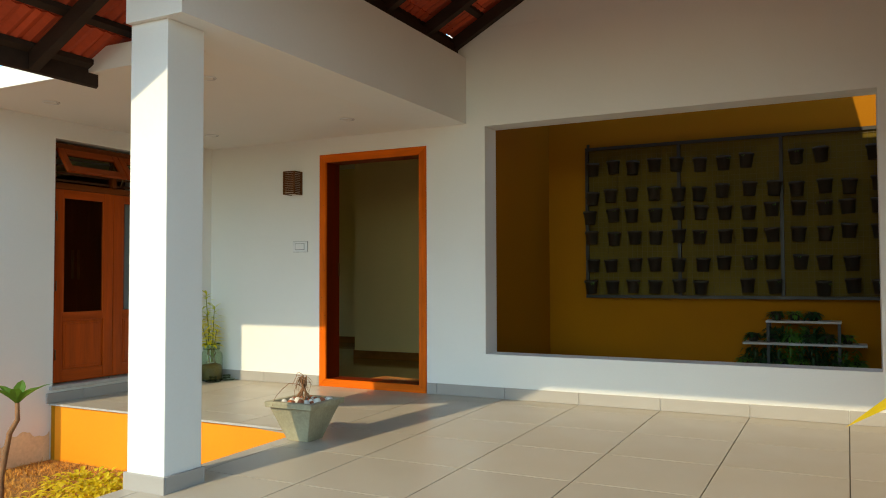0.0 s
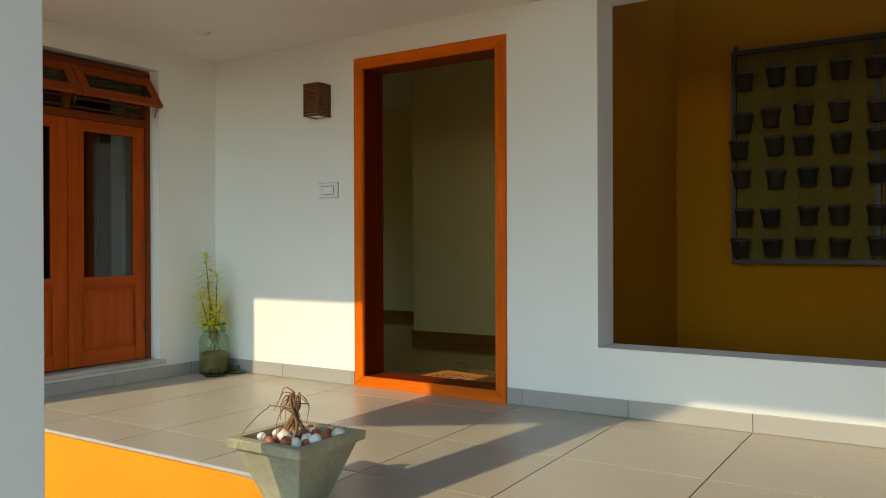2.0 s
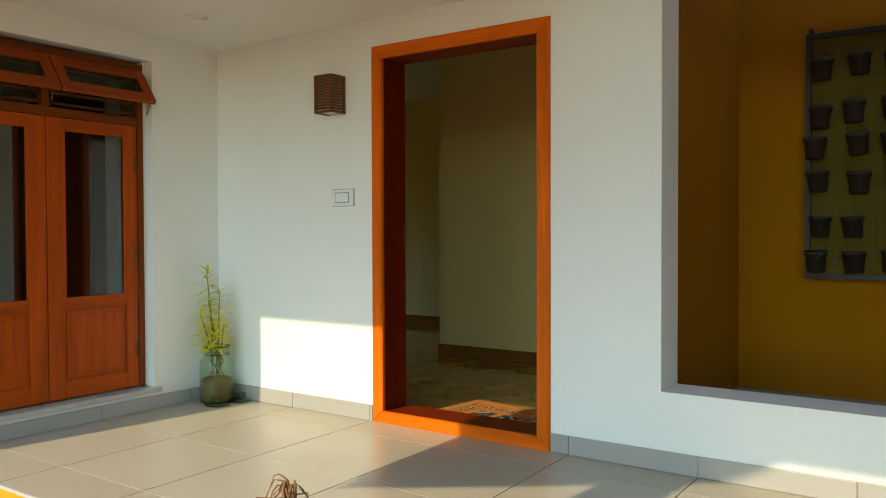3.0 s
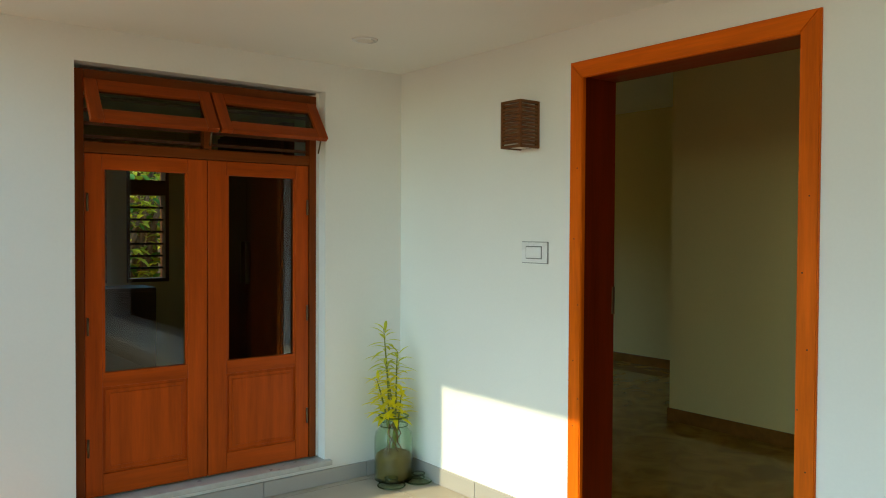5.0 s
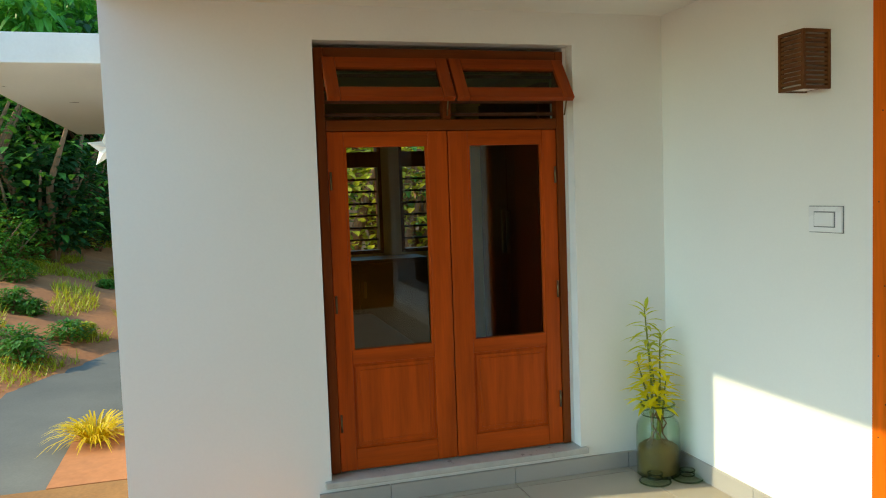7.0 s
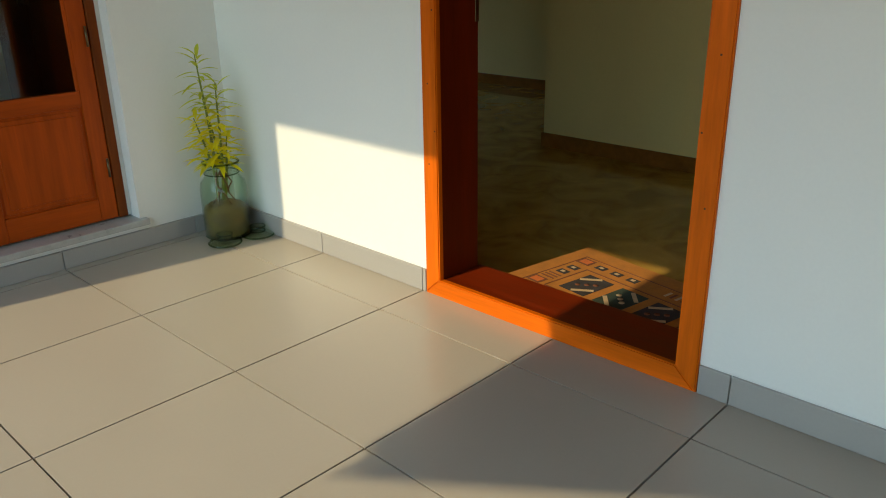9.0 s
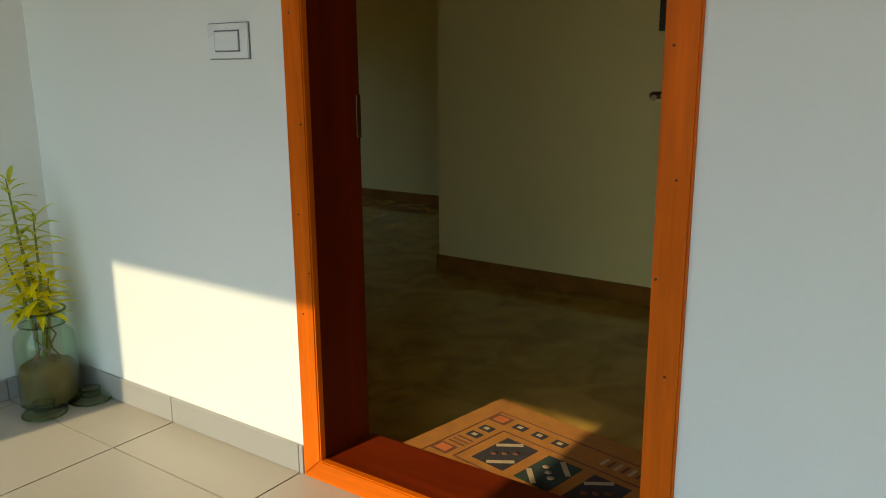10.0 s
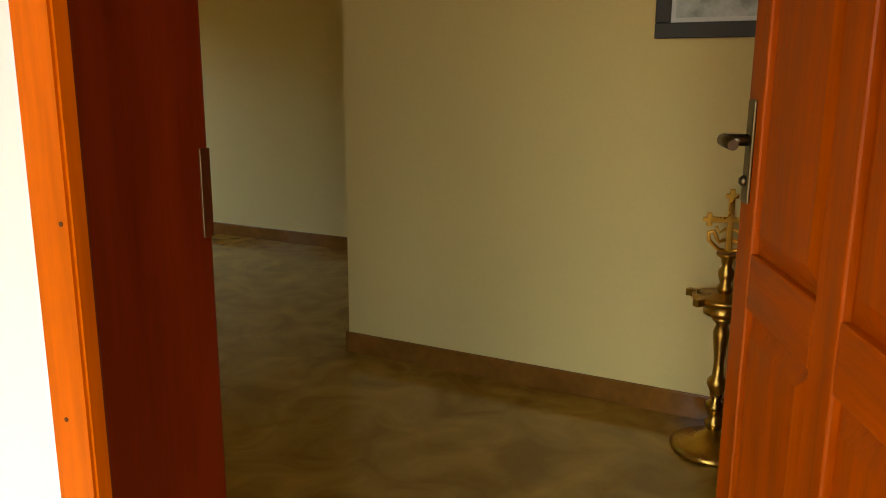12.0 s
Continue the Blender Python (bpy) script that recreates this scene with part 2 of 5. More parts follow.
def hoop(bm, radius, z, fat, steps=40):
    """A closed ring of round section."""
    rings = [[bm.verts.new(((radius + fat * math.cos(a * math.pi / 3)) * math.cos(2 * math.pi * k / steps), (radius + fat * math.cos(a * math.pi / 3)) * math.sin(2 * math.pi * k / steps),
                            z + fat * math.sin(a * math.pi / 3))) for a in range(6)] for k in range(steps)]
    for k in range(steps):
        p, q = rings[k], rings[(k + 1) % steps]
        for a in range(6):
            f = bm.faces.new((p[a], q[a], q[(a + 1) % 6], p[(a + 1) % 6]))
            f.smooth = True


def leaf(bm, root, way, length, width, droop=0.3, fold=0.15):
    """A pointed leaf blade of four pieces, arching over."""
    way = Vector(way).normalized()
    side = way.cross(Vector((0, 0, 1)))
    side = side.normalized() if side.length > 0.01 else Vector((1, 0, 0))
    up = side.cross(way)
    rows = []
    for i, w in enumerate((0.18, 0.85, 1.0, 0.6, 0.0)):
        t = i / 4
        c = Vector(root) + way * length * t - Vector((0, 0, 1)) * droop * length * t * t
        if w == 0:
            rows.append([bm.verts.new(c)])
        else:
            rows.append([bm.verts.new(c - side * width * w / 2 + up * fold * width * w), bm.verts.new(c), bm.verts.new(c + side * width * w / 2 + up * fold * width * w)])
    for a, b in zip(rows, rows[1:]):
        if len(b) == 3:
            bm.faces.new((a[0], a[1], b[1], b[0]))
            bm.faces.new((a[1], a[2], b[2], b[1]))
        else:
            bm.faces.new((a[0], a[1], b[0]))
            bm.faces.new((a[1], a[2], b[0]))


def holed(bm, us, vs, solid, place, depth):
    """A wall panel over the grid us x vs, with cells left open, depth thick; place(u, v, w) gives the corner."""
    def cell(i, j):
        return 0 <= i < len(us) - 1 and 0 <= j < len(vs) - 1 and solid(0.5 * (us[i] + us[i + 1]), 0.5 * (vs[j] + vs[j + 1]))
    cache = {}

    def vert(i, j, k):
        if (i, j, k) not in cache:
            cache[(i, j, k)] = bm.verts.new(place(us[i], vs[j], depth * k))
        return cache[(i, j, k)]
    for i in range(len(us) - 1):
        for j in range(len(vs) - 1):
            if not cell(i, j):
                continue
            bm.faces.new((vert(i, j, 0), vert(i + 1, j, 0), vert(i + 1, j + 1, 0), vert(i, j + 1, 0)))
            bm.faces.new((vert(i, j, 1), vert(i, j + 1, 1), vert(i + 1, j + 1, 1), vert(i + 1, j, 1)))
            for di, dj, p, q in ((-1, 0, (i, j + 1), (i, j)), (1, 0, (i + 1, j), (i + 1, j + 1)), (0, -1, (i, j), (i + 1, j)), (0, 1, (i + 1, j + 1), (i, j + 1))):
                if not cell(i + di, j + dj):
                    bm.faces.new((vert(*p, 0), vert(*p, 1), vert(*q, 1), vert(*q, 0)))
    bmesh.ops.recalc_face_normals(bm, faces=bm.faces)


def wall_with(bm, axis, at, depth, u0, u1, v0, v1, holes):
    us = sorted({u0, u1, *[h[0] for h in holes], *[h[1] for h in holes]})
    vs = sorted({v0, v1, *[h[2] for h in holes], *[h[3] for h in holes]})

    def solid(u, v):
        return not any(h[0] < u < h[1] and h[2] < v < h[3] for h in holes)
    place = (lambda u, v, w: (u, at + w, v)) if axis == "y" else (lambda u, v, w: (at + w, u, v))
    holed(bm, us, vs, solid, place, depth)


def part(name, bm, mat, parent=None, label="", mats=()):
    me = bpy.data.meshes.new(name)
    bm.to_mesh(me)
    bm.free()
    for m in (mat, *mats):
        me.materials.append(m)
    ob = new(name, me)
    if parent is not None:
        ob.parent = parent
    if label:
        ob["label"] = label
    return ob


def thing(name, label, category, group="", kind="", at=(0, 0, 0)):
    ob = new(name)
    ob.empty_display_size = 0.1
    ob.location = at
    return tagged(ob, label, category, group, kind)


def boxes(name, mat, parent, *dims, bevel=0.0, label=""):
    bm = bmesh.new()
    for d in dims:
        box(bm, *d, bevel=bevel)
    return part(name, bm, mat, parent, label)


def structure(ob, label, category):
    return tagged(ob, label, category, kind="structure")


# ---- walls, slabs and floors ----
DOOR_W, DOOR_H = 1.082, 2.05
WIN_X0, WIN_X1, WIN_Z0, WIN_Z1 = 1.614, 4.372, 0.345, 2.168
FR_Y0, FR_Y1, FR_Z0, FR_Z1 = -1.692, -0.478, 0.10, 2.052
LEFT_X = -1.285
CEIL_Z = 2.2
EDGE_Y = -1.72
FRONT_Y = -2.53
GROUND_Z = -0.47
FLOOR_X = 1.07
FALL = 0.018  # the carport floor falls gently away from the house

bm = bmesh.new()
wall_with(bm, "y", 0.0, 0.22, -1.46, 4.80, -0.6, 2.95, [(0.0, DOOR_W, 0.0, DOOR_H), (WIN_X0, WIN_X1, WIN_Z0, WIN_Z1)])
structure(part("wall_north", bm, WALL), "white painted house wall with a doorway and a courtyard opening", "wall")

bm = bmesh.new()
tri = [(1.445, 2.951), (4.60, 2.951), (3.03, 3.81)]
front = [bm.verts.new((x, 0.0, z)) for x, z in tri]
back = [bm.verts.new((x, 0.12, z)) for x, z in tri]
bm.faces.new(front)
bm.faces.new(back[::-1])
for i in range(3):
    bm.faces.new((front[i], back[i], back[(i + 1) % 3], front[(i + 1) % 3]))
bmesh.ops.recalc_face_normals(bm, faces=bm.faces)
structure(part("wall_gable", bm, WALL), "white painted triangular gable wall under the tiled roof", "wall")

bm = bmesh.new()
wall_with(bm, "x", LEFT_X, -0.15, FRONT_Y, 0.0, -0.6, CEIL_Z, [(FR_Y0, FR_Y1, FR_Z0, FR_Z1)])
structure(part("wall_west", bm, WALL), "white painted porch side wall with a glazed double door", "wall")

structure(boxes("ceiling", CEIL, None, (-1.46, 1.080, FRONT_Y, 0.0, CEIL_Z, 2.34)), "flat white porch ceiling slab with recessed lights", "ceiling")
structure(boxes("beam", WALL, None, (1.080, 1.450, -3.07, 0.0, CEIL_Z, 2.74)), "deep white painted beam over the pillar", "beam")

pillar = structure(boxes("pillar", WALL, None, (1.083, 1.328, -3.04, -2.80, 0.027, CEIL_Z), bevel=0.004), "square white painted porch pillar with grey tiled base", "pillar")

# Unseen front gable, added to cast the level shadow edge low on the wall.
bm = bmesh.new()
tri = [(1.42, 2.875), (4.64, 2.875), (3.03, 3.80)]
front = [bm.verts.new((x, -4.16, z)) for x, z in tri]
back = [bm.verts.new((x, -4.08, z)) for x, z in tri]
bm.faces.new(front)
bm.faces.new(back[::-1])
for i in range(3):
    bm.faces.new((front[i], back[i], back[(i + 1) % 3], front[(i + 1) % 3]))
bmesh.ops.recalc_face_normals(bm, faces=bm.faces)
structure(part("wall_gable_caster", bm, WALL), "plain white front gable wall, unseen, added to cast a shadow edge", "wall")
# Unseen strip, added to keep sun from entering over the gable.
structure(boxes("wall_yard_sun_block", YARD, None, (1.41, 4.80, 0.221, 0.3, 2.5, 3.3)), "unseen mustard wall added to block sun above the courtyard opening", "wall")

# room behind the glazed double door
structure(boxes("wall_room_front", WALL, None, (-4.75, -1.46, FRONT_Y, -2.38, -0.6, CEIL_Z)), "white painted outer room wall", "wall")
bm = bmesh.new()
wall_with(bm, "x", -4.60, -0.15, -2.38, 0.0, -0.6, CEIL_Z, [(-1.05, -0.70, 0.88, 1.95), (-0.54, -0.18, 0.88, 1.95)])
structure(part("wall_room_west", bm, ROOM), "pale room wall with barred windows", "wall")
structure(boxes("wall_room_inner", ROOM, None, (-4.75, -1.46, 0.0, 0.15, -0.6, CEIL_Z)), "pale inner room wall", "wall")
structure(boxes("ceiling_room", CEIL, None, (-4.75, -1.46, FRONT_Y, 0.15, CEIL_Z, 2.34)), "flat white room ceiling", "ceiling")
structure(boxes("floor_room", MARBLE, None, (-4.60, -1.46, -2.38, 0.0, -0.1, 0.0)), "polished brown marble room floor", "floor")

# hall behind the entrance
structure(boxes("floor_hall", MARBLE, None, (-5.0, 1.36, 0.221, 4.05, -0.1, 0.0)), "polished brown marble hall floor", "floor")
structure(boxes("ceiling_hall", CEIL, None, (-5.0, 1.29, 0.15, 4.2, 2.55, 2.68)), "flat white hall ceiling", "ceiling")
structure(boxes("wall_hall_partition", ROOM, None, (-1.07, 1.29, 2.17, 3.92, 0.0, 2.55)), "cream painted hall partition wall", "wall")
structure(boxes("wall_hall_far", ROOM, None, (-5.0, 1.29, 3.92, 4.07, 0.0, 2.55)), "cream painted far hall wall", "wall")
# Opening in this wall is added out of view to light the hall.
bm = bmesh.new()
wall_with(bm, "x", -5.0, -0.15, 0.12, 4.2, -0.1, 2.68, [(0.8, 3.6, 0.8, 2.2)])
structure(part("wall_hall_west", bm, ROOM), "cream painted hall end wall with an unseen opening added for daylight", "wall")
structure(boxes("wall_hall_front", ROOM, None, (-5.0, -1.46, 0.15, 0.2, 0.0, 2.55)), "cream painted hall front wall", "wall")
bm = bmesh.new()
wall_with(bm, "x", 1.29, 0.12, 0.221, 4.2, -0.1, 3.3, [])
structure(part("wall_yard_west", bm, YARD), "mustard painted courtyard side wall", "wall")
structure(boxes("wall_hall_upper", ROOM, None, (-1.46, 1.29, 0.221, 0.3, 2.12, 2.55)), "cream painted wall above the entrance", "wall")

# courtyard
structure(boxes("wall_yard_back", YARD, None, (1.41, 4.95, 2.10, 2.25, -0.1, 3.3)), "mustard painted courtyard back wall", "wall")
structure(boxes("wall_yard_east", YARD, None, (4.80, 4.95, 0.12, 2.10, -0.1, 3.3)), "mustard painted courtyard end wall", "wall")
structure(boxes("floor_yard", CONCRETE, None, (1.41, 4.80, 0.221, 2.10, -0.1, 0.0)), "plain concrete courtyard floor", "floor")
# Slab out of view, added to hold back daylight except at back and end.
structure(boxes("ceiling_yard_dimmer", CEIL, None, (1.29, 4.05, 0.221, 1.35, 3.3, 3.42)), "unseen flat slab added to dim part of the courtyard", "ceiling")
# Added wall, never in view; mustard weakens its bounce and pane reflection.
structure(boxes("wall_east_unseen", YARD, None, (4.65, 4.80, -3.05, 0.0, -0.6, 2.95)), "added unseen carport side wall, mustard to lower its bounce", "wall")

# porch base: a low plinth round the garden corner
bm = bmesh.new()
box(bm, LEFT_X, FLOOR_X, EDGE_Y + 0.03, 0.0, -0.6, -0.040)
for v in box(bm, FLOOR_X, 5.2, -8.0, -0.23, -0.6, -0.014):
    if v.co.z > -0.3 and v.co.y < -1:
        v.co.z -= FALL * 7.77
box(bm, FLOOR_X, 5.2, -0.23, 0.0, -0.6, -0.012)
floor = structure(part("floor", bm, GROUT), "large beige porch floor tiles with dark joints", "floor")
structure(boxes("riser", OCHRE, None, (-1.23, FLOOR_X, EDGE_Y + 0.012, EDGE_Y + 0.03, -0.6, -0.018)), "bright ochre painted porch riser", "riser")
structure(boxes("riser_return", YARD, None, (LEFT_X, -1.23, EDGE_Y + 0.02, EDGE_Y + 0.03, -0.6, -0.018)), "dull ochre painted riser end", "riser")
structure(boxes("nosing", SILL, None, (LEFT_X + 0.002, FLOOR_X, EDGE_Y - 0.002, EDGE_Y + 0.005, -0.013, 0.001)), "pale edge strip of the porch floor", "trim")
structure(boxes("kerb_face", CONCRETE, None, (FLOOR_X - 0.012, FLOOR_X, -8.0, EDGE_Y, -0.6, -0.17)), "raw concrete face of the carport floor", "riser")

# recessed lights
for x, y in ((-0.73, -0.585), (0.71, -0.62), (-0.79, -2.10), (0.67, -2.10)):
    light = thing("recessed_light", "small round white recessed ceiling light, switched off", "ceiling light", "porch ceiling lights", at=(x, y, CEIL_Z))
    bm = bmesh.new()
    lathe(bm, [(0.040, -0.002), (0.040, -0.007), (0.055, -0.006), (0.060, 0.0)], 28)
    part("rim", bm, PLASTIC, light)
    bm = bmesh.new()
    lathe(bm, [(0.039, -0.004), (0.039, -0.001)], 28)
    part("diffuser", bm, LAMPGLASS, light)

# ---- entrance door ----
def door_frame():
    fr = structure(thing("door_1", "orange-brown varnished teak entrance door frame", "door frame"), "orange-brown varnished teak entrance door frame", "door frame")
    W, H, SIDE, TOP, LOW, G = DOOR_W, DOOR_H, 0.07, 0.07, 0.065, 0.0004
    for nm, mat, quad in (("jamb", FRAME_Z, ((0, G), (SIDE, LOW + G), (SIDE, H - TOP - G), (0, H - G))),
                          ("jamb", FRAME_Z, ((W, G), (W, H - G), (W - SIDE, H - TOP - G), (W - SIDE, LOW + G))),
                          ("head", FRAME_X, ((G, H), (SIDE + G, H - TOP), (W - SIDE - G, H - TOP), (W - G, H))),
                          ("threshold_front", FRAME_X, ((G, 0), (W - G, 0), (W - SIDE - G, LOW), (SIDE + G, LOW)))):
        bm = bmesh.new()
        near = [bm.verts.new((x, -0.012, z)) for x, z in quad]
        back = [bm.verts.new((x, 0.010, z)) for x, z in quad]
        bm.faces.new(near)
        bm.faces.new(back[::-1])
        for k in range(4):
            bm.faces.new((near[k], back[k], back[(k + 1) % 4], near[(k + 1) % 4]))
        bmesh.ops.recalc_face_normals(bm, faces=bm.faces)
        bmesh.ops.bevel(bm, geom=[e for e in bm.edges if abs(e.verts[0].co.y + 0.012) < 1e-4 and abs(e.verts[1].co.y + 0.012) < 1e-4], offset=0.004, segments=2, affect="EDGES")
        part(nm, bm, mat, fr)
    # Lining colours carry the reveal's shade.
    lining = "red-brown varnished lining, darkened for the shade in the reveal"
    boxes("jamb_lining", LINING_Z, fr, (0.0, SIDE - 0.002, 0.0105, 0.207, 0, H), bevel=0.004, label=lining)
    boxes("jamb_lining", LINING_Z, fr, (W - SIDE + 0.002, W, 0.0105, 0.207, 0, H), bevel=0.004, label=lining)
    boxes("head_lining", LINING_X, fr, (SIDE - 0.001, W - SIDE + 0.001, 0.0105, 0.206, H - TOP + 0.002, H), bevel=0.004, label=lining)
    boxes("threshold", LINING_X, fr, (SIDE - 0.001, W - SIDE + 0.001, 0.0105, 0.218, 0, LOW - 0.002), bevel=0.004, label="red teak threshold, darkened like the lining")
    for x, z in ((0.03, 1.30), (0.055, 1.02), (0.03, 0.78), (0.06, 0.62), (0.03, 0.5), (0.045, 1.6), (DOOR_W - 0.03, 0.55), (DOOR_W - 0.03, 0.95), (DOOR_W - 0.05, 1.2), (DOOR_W - 0.03, 1.45), (DOOR_W - 0.06, 0.75)):
        bm = bmesh.new()
        lathe(bm, [(0.003, 0), (0.003, 0.0012)], 10)
        bmesh.ops.transform(bm, matrix=pose(x, -0.012, z, 90), verts=bm.verts)
        part("nail_plug", bm, DARKWOOD, fr)
    bm = bmesh.new()
    box(bm, 0.0665, 0.0705, 0.190, 0.2075, 0.97, 1.09, bevel=0.001)
    part("strike_plate", bm, STEEL, fr, "dull metal strike plate")
    return fr


door_frame()


def panel_door(name, label, width, height, thick, columns, splits):
    """A leaf with stiles, rails and raised panels; local x along its width from the hinge, y its thickness."""
    leafob = thing(name, label, "door")
    stile, rail = 0.095, 0.11
    inner = (width - stile * (columns + 1)) / columns
    for c in range(columns + 1):
        bm = bmesh.new()
        x = c * (inner + stile)
        box(bm, x, x + stile, 0, thick, 0, height, bevel=0.005)
        part("stile", bm, TEAK_Z, leafob)
    zs = [0.0] + list(splits) + [height - rail]
    for c in range(columns):
        x = stile + c * (inner + stile)
        for z in zs:
            bm = bmesh.new()
            box(bm, x, x + inner, 0.001, thick - 0.001, z, z + rail, bevel=0.004)
            part("rail", bm, TEAK_X, leafob)
        for z0, z1 in zip(zs, zs[1:]):
            bm = bmesh.new()
            box(bm, x, x + inner, 0.016, thick - 0.016, z0 + rail, z1)
            for side in (0, 1):
                a = 0.016 if side == 0 else thick - 0.016
                b = 0.001 if side == 0 else thick - 0.001
                o, i = 0.010, 0.045
                outer = [bm.verts.new((xx, a, zz)) for xx, zz in ((x + o, z0 + rail + o), (x + inner - o, z0 + rail + o), (x + inner - o, z1 - o), (x + o, z1 - o))]
                innr = [bm.verts.new((xx, b, zz)) for xx, zz in ((x + i, z0 + rail + i), (x + inner - i, z0 + rail + i), (x + inner - i, z1 - i), (x + i, z1 - i))]
                bm.faces.new(innr if side == 0 else innr[::-1])
                for k in range(4):
                    q = (outer[k], outer[(k + 1) % 4], innr[(k + 1) % 4], innr[k])
                    bm.faces.new(q if side == 0 else q[::-1])
            part("panel", bm, TEAK_Z, leafob)
    return leafob


LEAF_W = 0.97
leaf_door = panel_door("entrance_door", "open varnished teak entrance door with raised panels", LEAF_W, 1.90, 0.04, 2, [0.675])
bm = bmesh.new()
box(bm, LEAF_W - 0.065, LEAF_W - 0.022, 0.04, 0.047, 0.876, 1.078, bevel=0.004)
lock = part("lock_plate", bm, STEEL, leaf_door, "long dull metal lock plate")
bm = bmesh.new()
tube(bm, [(LEAF_W - 0.043, 0.046, 1.0), (LEAF_W - 0.043, 0.085, 1.0), (LEAF_W - 0.05, 0.095, 1.0), (LEAF_W - 0.12, 0.095, 0.995)], [0.012, 0.012, 0.013, 0.010], 10)
part("handle", bm, STEEL, lock)
bm = bmesh.new()
lathe(bm, [(0.011, 0.0), (0.011, 0.006), (0.006, 0.012)], 12)
bmesh.ops.transform(bm, matrix=pose(LEAF_W - 0.043, 0.046, 0.92, -90), verts=bm.verts)
part("keyhole_cover", bm, STEEL, lock)
for z in (0.25, 1.6):
    bm = bmesh.new()
    lathe(bm, [(0.008, -0.05), (0.008, 0.05)], 12, (-0.002, 0.0, z))
    part("hinge", bm, STEEL, leaf_door)
leaf_door.matrix_world = pose(1.040, 0.222, 0.068, 0, 0, 112.3)

# ---- glazed double door in the side wall ----
FX = -1.345
def glazed_door():
    fr = structure(thing("door_2", "dark brown teak frame of the glazed double door", "door frame"), "dark brown teak frame of the glazed double door", "door frame")
    y0, y1, z0, z1 = FR_Y0 + 0.012, FR_Y1 - 0.02, FR_Z0 + 0.035, FR_Z1 - 0.02
    mid = -1.083
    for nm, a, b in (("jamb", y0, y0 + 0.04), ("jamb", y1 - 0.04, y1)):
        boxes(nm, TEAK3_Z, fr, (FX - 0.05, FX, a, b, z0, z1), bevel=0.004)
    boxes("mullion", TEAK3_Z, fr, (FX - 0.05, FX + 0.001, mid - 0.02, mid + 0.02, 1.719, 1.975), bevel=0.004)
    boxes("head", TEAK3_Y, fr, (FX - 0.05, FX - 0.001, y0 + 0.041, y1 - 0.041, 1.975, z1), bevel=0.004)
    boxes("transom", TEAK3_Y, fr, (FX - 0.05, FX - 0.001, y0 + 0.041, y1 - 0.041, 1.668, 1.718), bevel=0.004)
    boxes("filler", WALL, fr, (FX - 0.09, FX - 0.01, y1 + 0.001, FR_Y1 - 0.001, z0, FR_Z1 - 0.001))
    # slats behind the top lights
    for a, b in ((y0 + 0.041, mid - 0.021), (mid + 0.021, y1 - 0.041)):
        for k in range(4):
            boxes("louvre_bar", DARKWOOD, fr, (FX - 0.049, FX - 0.037, a, b, 1.735 + 0.058 * k, 1.750 + 0.058 * k))
    return fr, y0, y1, z0, mid


frame2, gy0, gy1, gz0, gmid = glazed_door()


def glazed_leaf(a, b, mirror):
    lf = thing("glazed_door_leaf", "teak door leaf with a tall glass pane and lower panel, closed", "door", "double door leaves")
    z0, z1 = gz0 + 0.002, 1.666
    w0, w1 = (0.075, 0.095)
    ga, gb = (a + w0, b - w1) if not mirror else (a + w1, b - w0)
    x0, x1 = FX - 0.045, FX - 0.006
    boxes("stile", TEAK2_Z, lf, (x0, x1, a + 0.001, ga, z0, z1), bevel=0.004)
    boxes("stile", TEAK2_Z, lf, (x0, x1, gb, b - 0.001, z0, z1), bevel=0.004)
    boxes("rail", TEAK2_Y, lf, (x0 + 0.001, x1 - 0.001, ga, gb, z0, 0.235), bevel=0.003)
    boxes("rail", TEAK2_Y, lf, (x0 + 0.001, x1 - 0.001, ga, gb, 0.625, 0.69), bevel=0.003)
    boxes("rail", TEAK2_Y, lf, (x0 + 0.001, x1 - 0.001, ga, gb, 1.597, z1), bevel=0.003)
    bm = bmesh.new()
    box(bm, x0 + 0.010, x1 - 0.012, ga, gb, 0.235, 0.625)
    for off, d in ((0.012, 0.006), (0.030, 0.011)):
        box(bm, x1 - 0.013, x1 - 0.013 + d, ga + off, gb - off, 0.235 + off, 0.625 - off, bevel=0.003)
    part("panel", bm, TEAK2_Z, lf)
    pane = boxes("pane", GLASS, lf, (x0 + 0.016, x0 + 0.021, ga - 0.004, gb + 0.004, 0.684, 1.601), label="clear reflecting glass pane")
    pane.visible_shadow = False
    for edge in (ga, gb - 0.012):
        boxes("bead", TEAK2_Z, lf, (x1 - 0.012, x1 - 0.004, edge, edge + 0.012, 0.69, 1.597))
    hy = a + 0.012 if not mirror else b - 0.012
    for z in (0.36, 0.9, 1.45):
        bm = bmesh.new()
        lathe(bm, [(0.005, -0.04), (0.005, 0.04)], 10, (x1 + 0.005, hy, z))
        part("hinge", bm, STEEL, lf)


glazed_leaf(gy0 + 0.041, gmid - 0.001, False)
glazed_leaf(gmid + 0.001, gy1 - 0.041, True)


